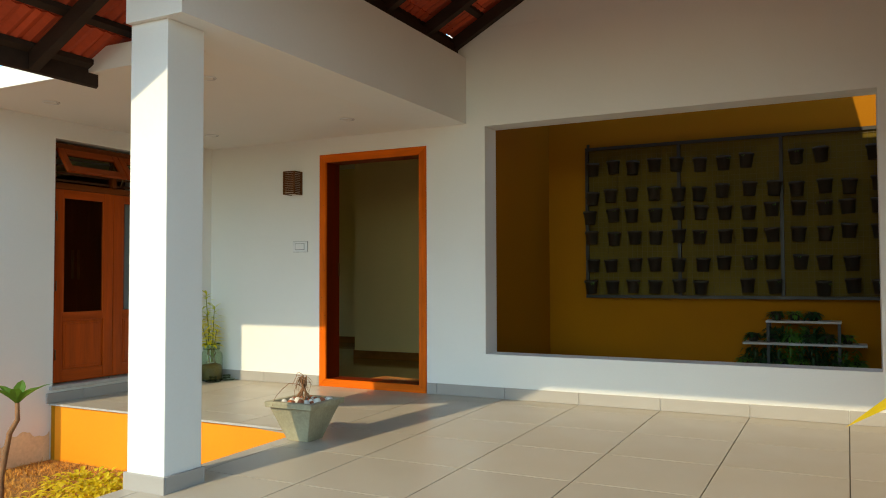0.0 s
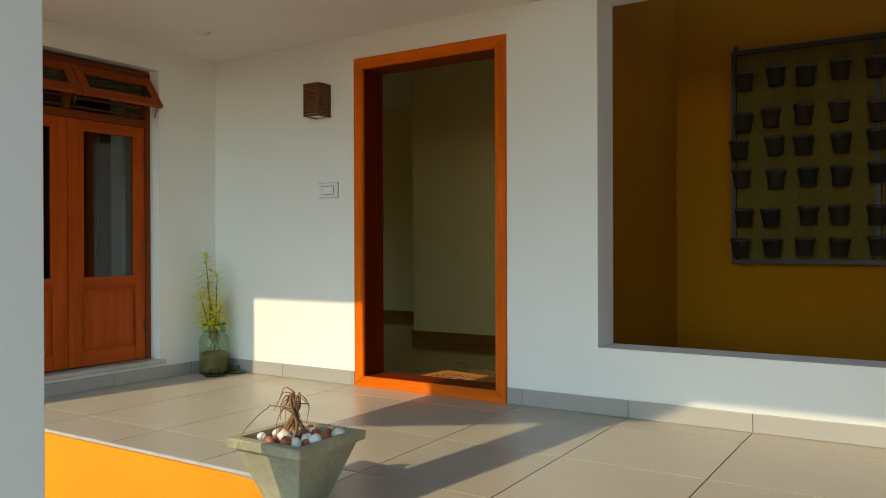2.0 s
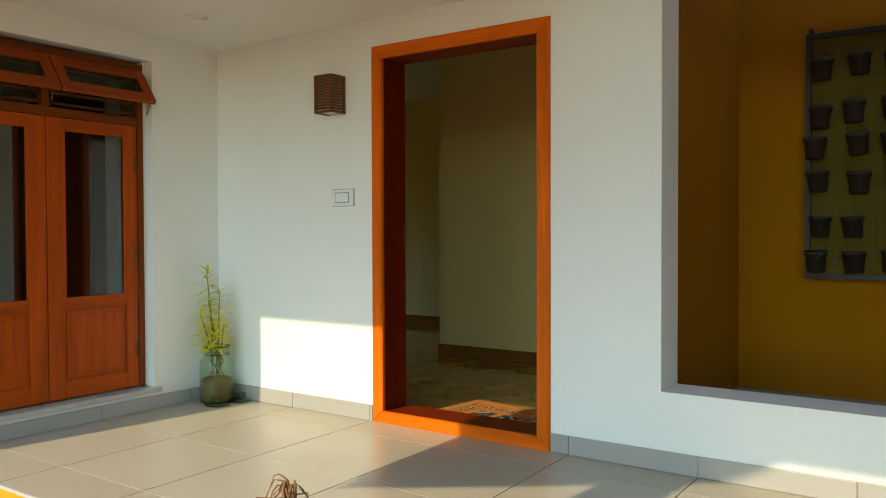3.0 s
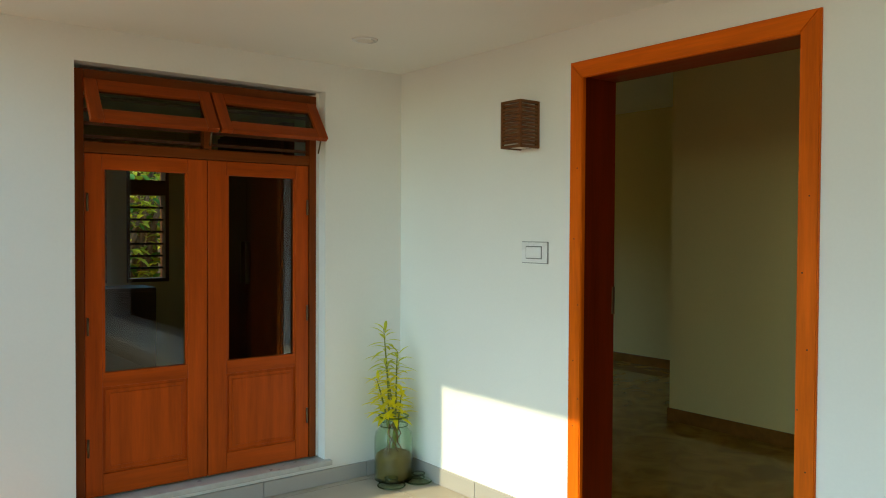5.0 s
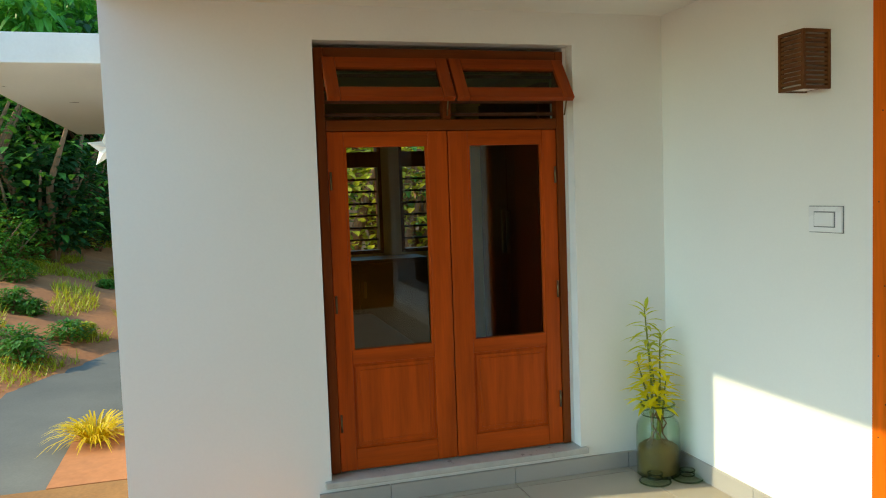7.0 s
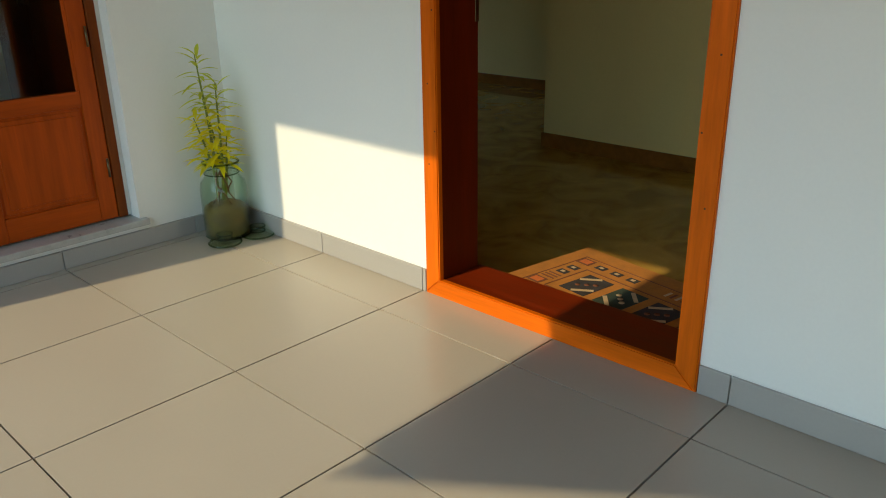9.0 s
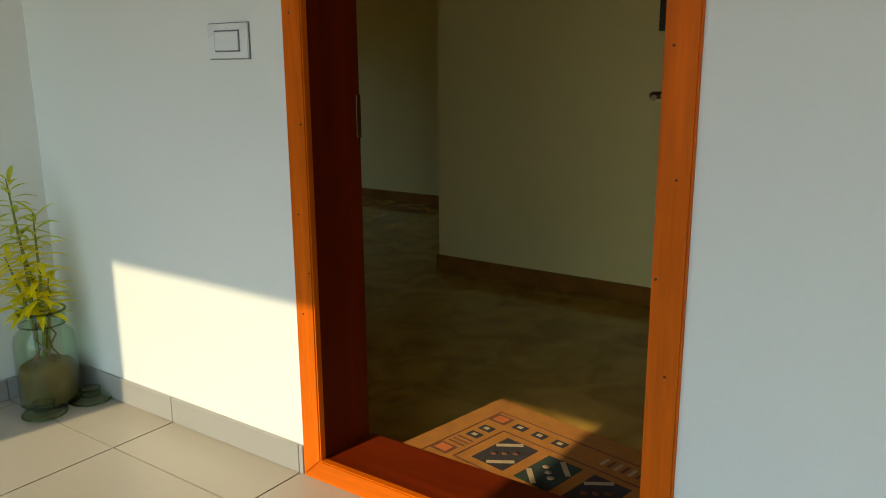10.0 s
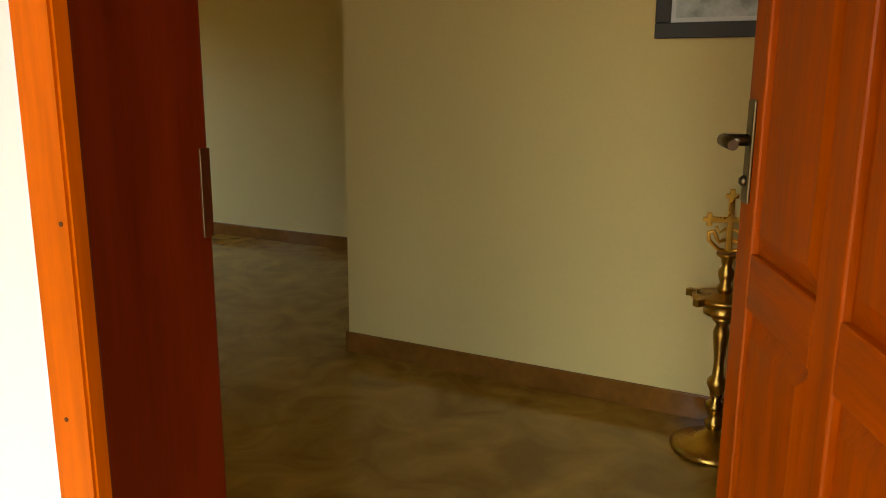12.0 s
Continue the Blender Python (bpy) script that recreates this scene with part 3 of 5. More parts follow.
def hopper(a, b):
    hp = thing("hopper_window", "teak top-hung window tilted open above the double door", "window", "tilted top windows", at=(FX + 0.004, 0, 1.972))
    h, t = 0.235, 0.028
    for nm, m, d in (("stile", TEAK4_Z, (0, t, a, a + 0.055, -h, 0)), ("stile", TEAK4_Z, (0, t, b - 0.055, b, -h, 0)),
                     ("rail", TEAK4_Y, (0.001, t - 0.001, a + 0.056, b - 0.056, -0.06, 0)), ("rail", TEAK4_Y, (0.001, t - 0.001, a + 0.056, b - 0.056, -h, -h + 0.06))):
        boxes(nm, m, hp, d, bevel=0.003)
    pane = boxes("pane", TOPGLASS, hp, (0.01, 0.014, a + 0.054, b - 0.054, -h + 0.058, -0.058))
    pane.visible_shadow = False
    bm = bmesh.new()
    tube(bm, [(0.004, b - 0.03, -h + 0.01), (-0.06, b - 0.03, -h - 0.03)], 0.004, 6)
    part("stay", bm, STEEL, hp)
    hp.rotation_euler = (0, radians(-36), 0)


hopper(gy0 + 0.03, gmid - 0.004)
hopper(gmid + 0.006, gy1 - 0.02)
bm = bmesh.new()
box(bm, -1.46, LEFT_X + 0.03, FR_Y0 - 0.03, FR_Y1 + 0.03, 0.100, 0.128, bevel=0.004)
structure(part("door_sill", bm, SILL), "grey stone sill below the double door", "sill")

# ---- skirting tiles ----
skirting = structure(thing("baseboard", "grey-beige skirting tiles along the porch walls", "baseboard"), "grey-beige skirting tiles along the porch walls", "baseboard")
LINES_X = [-0.62 + 0.5995 * k for k in range(-1, 10)]
LINES_Y = [-0.230 - 0.600 * k for k in range(0, 14)]


def pieces(lo, hi, lines):
    cuts = [lo] + [c for c in lines if lo + 0.01 < c < hi - 0.01] + [hi]
    return list(zip(cuts, cuts[1:]))


for x0, x1 in pieces(-1.295, -0.002, LINES_X) + pieces(DOOR_W + 0.002, 4.65, LINES_X):
    boxes("skirting_tile", SKIRT, skirting, (x0 + 0.0015, x1 - 0.0015, -0.011, -0.0005, 0.001, 0.09), bevel=0.002)
for y0, y1 in pieces(EDGE_Y - 0.03, -0.012, [-1.43, -0.83, -0.23]):
    boxes("skirting_tile", SKIRT, skirting, (LEFT_X + 0.0005, LEFT_X + 0.018, y0 + 0.0015, y1 - 0.0015, 0.001, 0.078), bevel=0.002)
pbase = structure(thing("pillar_base", "grey tiled base round the white pillar", "baseboard"), "grey tiled base round the white pillar", "baseboard")
for d in ((1.071, 1.340, -3.053, -3.041, -0.052, 0.030), (1.329, 1.340, -3.040, -2.800, -0.052, 0.030), (1.071, 1.340, -2.799, -2.788, -0.052, 0.030), (1.071, 1.082, -3.040, -2.800, -0.052, 0.030)):
    boxes("base_tile", SKIRT, pbase, d, bevel=0.002)
boxes("core", GROUT, pbase, (1.083, 1.328, -3.04, -2.80, -0.052, 0.0265))
hall_base = structure(thing("trim_hall", "brown marble skirting in the hall", "trim"), "brown marble skirting in the hall", "baseboard")
for d in ((-1.08, 1.29, 2.158, 2.17, 0.0, 0.09), (-1.082, -1.07, 2.158, 3.91, 0.0, 0.09), (-5.0, -1.09, 3.908, 3.92, 0.0, 0.09)):
    boxes("skirting_tile", MARBLE_RED, hall_base, d, bevel=0.002)

# ---- wall lamp and switch ----
lamp = thing("wall_lamp", "brown slatted wooden box wall lamp, unlit", "wall lamp", at=(-0.258, 0, 1.808))
boxes("back_plate", LAMPWOOD, lamp, (-0.055, 0.055, -0.012, -0.001, -0.10, 0.10))
for sx in (-1, 1):
    for y in (-0.12, -0.012):
        boxes("post", LAMPWOOD, lamp, (sx * 0.0585 - 0.006, sx * 0.0585 + 0.006, y - 0.0, y + 0.012, -0.105, 0.105), bevel=0.0015)
for z in (-0.105, 0.093):
    boxes("rim", LAMPWOOD, lamp, (-0.052, 0.052, -0.12, -0.108, z, z + 0.012), (-0.0645, -0.0525, -0.107, -0.013, z, z + 0.012), (0.0525, 0.0645, -0.107, -0.013, z, z + 0.012))
for k in range(11):
    z = -0.086 + k * 0.0162
    boxes("slat", LAMPWOOD, lamp, (-0.052, 0.052, -0.117, -0.111, z, z + 0.0125))
    boxes("slat", LAMPWOOD, lamp, (0.0555, 0.0615, -0.107, -0.013, z, z + 0.0105))
    boxes("slat", LAMPWOOD, lamp, (-0.0615, -0.0555, -0.107, -0.013, z, z + 0.0105))
boxes("diffuser", LAMPGLASS, lamp, (-0.048, 0.048, -0.106, -0.014, -0.10, 0.10), label="dull cream diffuser")

switch = thing("light_switch", "white plastic wall switch plate, its edge shadow put in as a grey rim", "switch", at=(-0.215, 0, 1.236))
boxes("plate", PLASTIC, switch, (-0.080, 0.080, -0.010, -0.001, -0.0465, 0.0465), bevel=0.002)
# Grey rim behind the plate paints the shadow line round its edge.
boxes("edge_shadow_rim", GREYLINE, switch, (-0.0825, 0.0825, -0.004, -0.0005, -0.049, 0.049))
boxes("bezel", GREYLINE, switch, (-0.051, 0.051, -0.0115, -0.009, -0.029, 0.029))
boxes("rocker", PLASTIC, switch, (-0.047, 0.047, -0.015, -0.0105, -0.025, 0.025), bevel=0.002)

# ---- planter with dry plant ----
planter = thing("planter", "weathered square cement planter tapering to its foot", "planter", at=(1.21, -1.81, -0.0275))
def taper(bm, rings):
    rows = [[bm.verts.new((sx * h, sy * h, z)) for sx, sy in ((-1, -1), (1, -1), (1, 1), (-1, 1))] for h, z in rings]
    for a, b in zip(rows, rows[1:]):
        for k in range(4):
            bm.faces.new((a[k], a[(k + 1) % 4], b[(k + 1) % 4], b[k]))
    bm.faces.new(rows[0][::-1])
    bm.faces.new(rows[-1])
    bmesh.ops.bevel(bm, geom=[e for e in bm.edges if abs(e.verts[0].co.z - e.verts[1].co.z) > 0.02], offset=0.006, segments=2, affect="EDGES", profile=0.5)


bm = bmesh.new()
taper(bm, [(0.085, 0), (0.168, 0.208)])
part("body", bm, CEMENT, planter)
bm = bmesh.new()
taper(bm, [(0.172, 0.208), (0.190, 0.213), (0.194, 0.242), (0.188, 0.246), (0.152, 0.246), (0.148, 0.215)])
part("rim", bm, CEMENT, planter)
boxes("soil", SOIL, planter, (-0.147, 0.147, -0.147, 0.147, 0.200, 0.216))
rng = random.Random(5)
for k in range(34):
    x, y = rng.uniform(-0.125, 0.125), rng.uniform(-0.125, 0.125)
    r = rng.uniform(0.015, 0.028)
    bm = bmesh.new()
    bmesh.ops.create_icosphere(bm, subdivisions=2, radius=r)
    for v in bm.verts:
        v.co = Vector((v.co.x * 1.2, v.co.y * 0.9, v.co.z * 0.85)) * (1 + 0.25 * noise.noise(v.co * 40 + Vector((k, 0, 0))))
    for f in bm.faces:
        f.smooth = True
    red = rng.random() < 0.34
    stone = part("pebble", bm, PEBBLE_RED if red else PEBBLE, None)
    stone.parent = planter
    stone.location, stone.rotation_euler = (x, y, 0.216 + r * 0.7 + rng.uniform(0, 0.006)), (rng.uniform(-.5, .5), rng.uniform(-.5, .5), rng.uniform(0, 6))
dry = thing("dry_plant", "withered brown twiggy plant rooted in the planter", "plant", at=(1.20, -1.81, 0.180))
dry.scale = (0.92, 0.92, 0.88)
planter.scale = (0.90, 0.90, 0.98)
for k in range(6):
    bm = bmesh.new()
    a = k * 1.05
    pts = [(0.05 * math.cos(a) * (1 - t) + 0.012 * math.sin(7 * t + k), 0.05 * math.sin(a) * (1 - t) + 0.012 * math.cos(5 * t + k), 0.19 * t + (0.012 if k % 2 else 0) * t) for t in (0, .15, .3, .45, .6, .75, .9, 1)]
    tube(bm, pts, [0.008, 0.0075, 0.007, 0.0065, 0.006, 0.0055, 0.005, 0.004], 6)
    part("stem", bm, TWIG, dry)
for k in range(11):
    bm = bmesh.new()
    a, ln = rng.uniform(0, 6.28), (0.24 if k == 0 else rng.uniform(0.05, 0.13))
    a = 3.3 if k == 0 else a
    z = rng.uniform(0.10, 0.20)
    pts = [(ln * t * math.cos(a + t) , ln * t * math.sin(a + t), z + 0.04 * math.sin(3 * t) - ln * 0.6 * t * t + 0.006 * math.sin(19 * t + k)) for t in (0, .2, .4, .6, .8, 1)]
    tube(bm, pts, [0.003, 0.0026, 0.0028, 0.002, 0.0016, 0.001], 5)
    part("twig", bm, TWIG, dry)
for k in range(10):
    bm = bmesh.new()
    a = rng.uniform(0, 6.28)
    leaf(bm, (0.02 * math.cos(a), 0.02 * math.sin(a), 0.19 + rng.uniform(-.02, .01)), (math.cos(a), math.sin(a), -0.6), rng.uniform(0.03, 0.06), 0.012, 0.5)
    part("dry_leaf", bm, TWIG, dry)

# ---- glass jar with plant ----
JX, JY = -1.135, -0.145
jar = thing("glass_jar", "clear glass storage jar with mossy gravel and roots", "jar", at=(JX, JY, 0.001))
bm = bmesh.new()
lathe(bm, [(0.080, 0.0), (0.089, 0.007), (0.091, 0.05), (0.091, 0.215), (0.086, 0.245), (0.066, 0.272), (0.063, 0.280), (0.069, 0.287), (0.070, 0.330), (0.066, 0.333), (0.064, 0.290), (0.059, 0.279),
           (0.062, 0.270), (0.082, 0.243), (0.0875, 0.215), (0.0875, 0.012), (0.0, 0.008)], 40)
g = part("glass", bm, JARGLASS, jar)
g.visible_shadow = False
for ring, rad, z, fat in (("lip", 0.069, 0.331, 0.0045), ("collar", 0.067, 0.284, 0.003), ("foot_ring", 0.086, 0.006, 0.004)):
    bm = bmesh.new()
    hoop(bm, rad, z, fat)
    part(ring, bm, RIMGLASS, jar, "thick green glass edge")
bm = bmesh.new()
lathe(bm, [(0.082, 0.013), (0.0865, 0.02), (0.0865, 0.122), (0.075, 0.138), (0.04, 0.148), (0.0, 0.150)], 30)
for v in bm.verts:
    v.co.z += 0.012 * noise.noise(v.co * 30)
part("moss", bm, SAND, jar, "brown-green wet moss and sand")
for k in range(5):
    bm = bmesh.new()
    a = k * 1.3
    tube(bm, [(0.02 * math.cos(a), 0.02 * math.sin(a), 0.29), (0.035 * math.cos(a + 1), 0.035 * math.sin(a + 1), 0.24), (0.02 * math.cos(a + 2), 0.02 * math.sin(a + 2), 0.19), (0.05 * math.cos(a + 2.5), 0.05 * math.sin(a + 2.5), 0.14)], [0.004, 0.003, 0.003, 0.002], 6)
    part("root", bm, TWIG, jar)

jar.scale = (1.13, 1.13, 1.03)
plant = thing("potted_plant", "tall lime-green leafy cane plant growing in a glass jar", "plant", at=(JX, JY, 0.12))
rng = random.Random(11)
for s, (dx, dy, top, lean) in enumerate(((-0.012, -0.02, 0.69, 0.0), (0.012, -0.01, 0.57, 0.035), (-0.005, 0.01, 0.50, -0.02), (-0.012, -0.02, 0.42, -0.035), (0.01, 0.0, 0.34, 0.04))):
    bm = bmesh.new()
    pts = [(dx + lean * t * t * 1.2, dy + lean * t * 0.8 + 0.01 * math.sin(4 * t), 0.05 + (top - 0.05) * t) for t in (0, .2, .4, .6, .8, 1)]
    tube(bm, pts, [0.007, 0.0065, 0.006, 0.005, 0.004, 0.002], 7)
    part("stem", bm, STEM, plant)
    n = int((top - 0.19) / 0.0085)
    for k in range(n):
        z = 0.20 + (top - 0.20) * k / n
        t = z / top
        a = k * 2.4 + s
        up = 0.15 + 0.9 * max(0, t - 0.88) * 9
        bm = bmesh.new()
        leaf(bm, (dx + lean * t * t * 1.2, dy + lean * t * 0.8, z), (math.cos(a), math.sin(a), up + rng.uniform(-.15, .25)), rng.uniform(0.075, 0.125) * (0.75 + 0.4 * (1 - abs(t - .6))), 0.026 if t < 0.7 else 0.019, 0.3)
        part("leaf", bm, LEAF_CANE if z < 0.46 else LEAF_TIP, plant)
plant.rotation_euler = (radians(1.5), radians(-1.5), 0)
for x, y in ((-1.04, -0.222), (-1.022, -0.062)):
    lid = thing("jar_lid", "round clear glass jar lid lying on the tiles", "lid", "glass jar lids", at=(x, y, 0.001))
    bm = bmesh.new()
    lathe(bm, [(0.066, 0.0), (0.073, 0.004), (0.073, 0.010), (0.055, 0.017), (0.033, 0.020), (0.031, 0.026), (0.035, 0.036), (0.035, 0.046), (0.030, 0.050), (0.0, 0.050)], 32)
    part("cap", bm, LIDGLASS, lid)
    for ring, rad, z, fat in (("rim", 0.071, 0.006, 0.004), ("knob_ring", 0.034, 0.044, 0.003), ("neck_ring", 0.032, 0.022, 0.003)):
        bm = bmesh.new()
        hoop(bm, rad, z, fat, 32)
        part(ring, bm, RIMGLASS, lid, "thick green glass edge")

# ---- door mat ----
mat_thing = thing("door_mat", "orange-tan woven door mat with dark square motifs", "mat", at=(0.575, 0.435, 0.002))
boxes("weave", MATBASE, mat_thing, (-0.42, 0.42, -0.26, 0.26, 0, 0.009), bevel=0.003)
for d in ((-0.288, 0.258, 0.111, 0.116, 0.009, 0.0105), (-0.288, 0.258, -0.120, -0.115, 0.009, 0.0105), (-0.288, -0.283, -0.115, 0.111, 0.009, 0.0105), (0.253, 0.258, -0.115, 0.111, 0.009, 0.0105),
          (-0.385, 0.362, 0.214, 0.218, 0.009, 0.0105), (-0.385, -0.381, -0.20, 0.214, 0.009, 0.0105), (0.358, 0.362, -0.20, 0.214, 0.009, 0.0105), (-0.385, 0.362, -0.204, -0.20, 0.009, 0.0105)):
    boxes("border_line", MATBROWN, mat_thing, d)
for k in range(3):
    x = -0.18 + 0.165 * k
    boxes("motif", MATDARK if k != 1 else MATGREEN, mat_thing, (x - 0.062, x + 0.062, -0.085, 0.085, 0.009, 0.0108), bevel=0.001)
    way = 1 if k != 1 else -1
    for sg in (-1, 1):
        bm = bmesh.new()
        box(bm, -0.042, 0.042, -0.008, 0.008, 0.0109, 0.0118, turn=pose(x - sg * 0.024 * way, sg * 0.050, 0, 0, 0, 42 * way))
        part("stripe", bm, MATPALE, mat_thing)
    for j in (-1, 0, 1):
        bm = bmesh.new()
        lathe(bm, [(0.011, 0.0109), (0.011, 0.0118), (0.0, 0.0118)], 10, (x + j * 0.025 * way, j * 0.022, 0))
        part("dot", bm, MATBROWN if k != 1 else MATPALE, mat_thing)
for x, y in ((-0.26, 0.168), (-0.18, 0.168), (-0.10, 0.168), (-0.335, 0.088), (-0.335, 0.030), (0.31, 0.088), (0.31, 0.03), (-0.26, -0.168), (-0.18, -0.168), (-0.10, -0.168)):
    boxes("square", MATDARK, mat_thing, (x - 0.024, x + 0.024, y - 0.018, y + 0.018, 0.009, 0.0108), bevel=0.001)
    boxes("square_heart", MATPALE, mat_thing, (x - 0.009, x + 0.009, y - 0.007, y + 0.007, 0.0109, 0.0118))
for x, y in ((-0.345, 0.172), (0.315, 0.172), (-0.345, -0.10)):
    boxes("square", MATBROWN, mat_thing, (x - 0.033, x + 0.033, y - 0.028, y + 0.028, 0.009, 0.0106), bevel=0.001)
    boxes("square_heart", MATORANGE, mat_thing, (x - 0.023, x + 0.023, y - 0.018, y + 0.018, 0.0107, 0.0115))
for k in range(9):
    boxes("fringe_bar", MATBROWN if k % 2 else MATPALE, mat_thing, (0.06 + 0.024 * k, 0.07 + 0.024 * k, 0.148, 0.19, 0.009, 0.0105))
for k in range(3):
    boxes("fringe_bar", MATBROWN, mat_thing, (-0.37, -0.305, -0.055 + 0.02 * k, -0.048 + 0.02 * k, 0.009, 0.0105))
for piece in mat_thing.children:
    if not piece.name.startswith("weave"):
        piece.location = (0.04, -0.045, 0)
mat_thing.rotation_euler = (0, 0, radians(-10))

# ---- brass lamp in the hall ----
oil = thing("oil_lamp", "tall polished brass standing oil lamp with cross finial", "oil lamp", at=(0.512, 1.94, 0.001))
bm = bmesh.new()
lathe(bm, [(0.130, 0.0), (0.134, 0.012), (0.118, 0.026), (0.065, 0.042), (0.030, 0.060), (0.022, 0.075)], 32)
part("foot", bm, BRASS, oil)
bm = bmesh.new()
lathe(bm, [(0.020, 0.073), (0.030, 0.085), (0.030, 0.10), (0.018, 0.11), (0.022, 0.13), (0.032, 0.145), (0.032, 0.16), (0.017, 0.172), (0.021, 0.20), (0.032, 0.225), (0.032, 0.24), (0.018, 0.255),
           (0.016, 0.30), (0.022, 0.36), (0.026, 0.40), (0.018, 0.425), (0.030, 0.44), (0.030, 0.452)], 24)
part("stem", bm, BRASS, oil)
bm = bmesh.new()
lathe(bm, [(0.020, 0.452), (0.060, 0.462), (0.062, 0.475), (0.05, 0.485), (0.095, 0.505), (0.098, 0.520), (0.06, 0.515), (0.02, 0.53)], 32)
for k in range(5):
    a = k * 1.257 + 2.6
    box(bm, 0.085, 0.125, -0.012, 0.012, 0.50, 0.524, bevel=0.004, turn=pose(0, 0, 0, 0, 0, math.degrees(a)))
part("oil_dish", bm, BRASS, oil)
bm = bmesh.new()
lathe(bm, [(0.018, 0.528), (0.026, 0.545), (0.016, 0.56), (0.024, 0.585), (0.024, 0.60), (0.014, 0.615), (0.020, 0.64), (0.034, 0.650), (0.034, 0.657)], 24)
part("neck", bm, BRASS, oil)
bm = bmesh.new()
box(bm, -0.009, 0.009, -0.006, 0.006, 0.657, 0.845, bevel=0.003)
box(bm, -0.060, 0.060, -0.0055, 0.0055, 0.752, 0.770, bevel=0.003)
for x, z in ((-0.062, 0.761), (0.062, 0.761), (0.0, 0.835)):
    box(bm, x - 0.008, x + 0.008, -0.007, 0.007, z - 0.022, z + 0.022, bevel=0.004)
    box(bm, x - 0.019, x + 0.019, -0.0065, 0.0065, z - 0.007, z + 0.007, bevel=0.003)
for sg in (-1, 1):
    tube(bm, [(0, 0, 0.662), (sg * 0.03, 0, 0.668), (sg * 0.058, 0, 0.695), (sg * 0.062, 0, 0.72), (sg * 0.046, 0, 0.725), (sg * 0.038, 0, 0.708), (sg * 0.03, 0, 0.69), (sg * 0.01, 0, 0.70)], 0.0065, 8)
    tube(bm, [(sg * 0.01, 0, 0.735), (sg * 0.03, 0, 0.72), (sg * 0.04, 0, 0.74)], 0.005, 8)
part("cross_finial", bm, BRASS_GOLD, oil, "bright gilded cross with scrolls")
oil.rotation_euler = (0, 0, radians(15))

# ---- framed picture in the hall ----
pic = thing("picture_frame", "dark framed grey picture hanging on the cream wall", "picture", at=(0.196, 2.169, 1.316))
for d in ((0, 0.62, -0.022, 0, 0, 0.05), (0, 0.62, -0.022, 0, 0.75, 0.80), (0, 0.05, -0.022, 0, 0.051, 0.749), (0.57, 0.62, -0.022, 0, 0.051, 0.749)):
    boxes("frame_bar", BLACK, pic, d, bevel=0.003)
boxes("mount", WHITEGOODS, pic, (0.05, 0.57, -0.010, -0.002, 0.05, 0.75))
boxes("print", PICTURE, pic, (0.065, 0.555, -0.013, -0.0101, 0.065, 0.735))

# ---- courtyard: hanging pot grid and plant stand ----
grid_rack = thing("pot_rack", "black metal wall rack with wire mesh for pots", "plant rack", at=(0, 0, 0))
GX0, GX1, GZ0, GZ1, GY = 1.836, 4.584, 0.745, 2.255, 2.00
for d in ((GX0, GX1, GY - 0.015, GY + 0.015, GZ0, GZ0 + 0.03), (GX0, GX1, GY - 0.015, GY + 0.015, GZ1 - 0.03, GZ1)):
    boxes("rail", BLACK, grid_rack, d)
for x in (GX0, GX0 + 0.906, GX0 + 1.812, GX1 - 0.03):
    boxes("post", BLACK, grid_rack, (x, x + 0.03, GY - 0.016, GY + 0.016, GZ0 + 0.031, GZ1 - 0.031))
NET = material("shade_net", (0.14, 0.10, 0.015), 0.9, 0.3, 3, 90, 0.4, spec=0.1)
MESH = material("mesh_wire", (0.12, 0.085, 0.02), 0.6, 0.2, 8, 60, 0.0)
for p in range(3):
    bm = bmesh.new()
    a, b = GX0 + 0.906 * p + 0.032, GX0 + 0.906 * (p + 1) - 0.002
    for k in range(1, 18):
        x = a + (b - a) * k / 18
        box(bm, x - 0.0016, x + 0.0016, GY - 0.0016, GY + 0.0016, GZ0 + 0.03, GZ1 - 0.03)
    for k in range(1, 30):
        z = GZ0 + (GZ1 - GZ0) * k / 30
        box(bm, a, b, GY + 0.002, GY + 0.005, z - 0.0016, z + 0.0016)
    part("wire_mesh", bm, MESH, grid_rack)
    boxes("shade_net", NET, grid_rack, (a, b, GY + 0.012, GY + 0.014, GZ0 + 0.03, GZ1 - 0.03), label="olive shade netting")
for x in (GX0 + 0.02, GX1 - 0.05):
    boxes("bracket", BLACK, grid_rack, (x, x + 0.025, GY + 0.014, 2.102, GZ1 - 0.12, GZ1 - 0.06))
    boxes("lug", BLACK, grid_rack, (x - 0.004, x + 0.02, GY - 0.012, GY + 0.012, GZ1, GZ1 + 0.035))

bm = bmesh.new()
lathe(bm, [(0.050, 0), (0.060, 0.105), (0.067, 0.105), (0.067, 0.128), (0.059, 0.128), (0.055, 0.10)], 14)
pot_mesh = bpy.data.meshes.new("pot")
bm.to_mesh(pot_mesh)
bm.free()
pot_mesh.materials.append(POTBLACK)
rng = random.Random(3)
sprigs = []
for v in range(3):
    bm = bmesh.new()
    for k in range(9):
        a = rng.uniform(0, 6.28)
        leaf(bm, (0.01 * math.cos(a), 0.01 * math.sin(a), 0.0), (math.cos(a), math.sin(a), rng.uniform(0.3, 1.6)), rng.uniform(0.04, 0.10), 0.016, 0.6)
    me = bpy.data.meshes.new("sprig")
    bm.to_mesh(me)
    bm.free()
    me.materials.append((LEAF_DARK, LEAF_DARK, LEAF_GREEN)[v])
    sprigs.append(me)
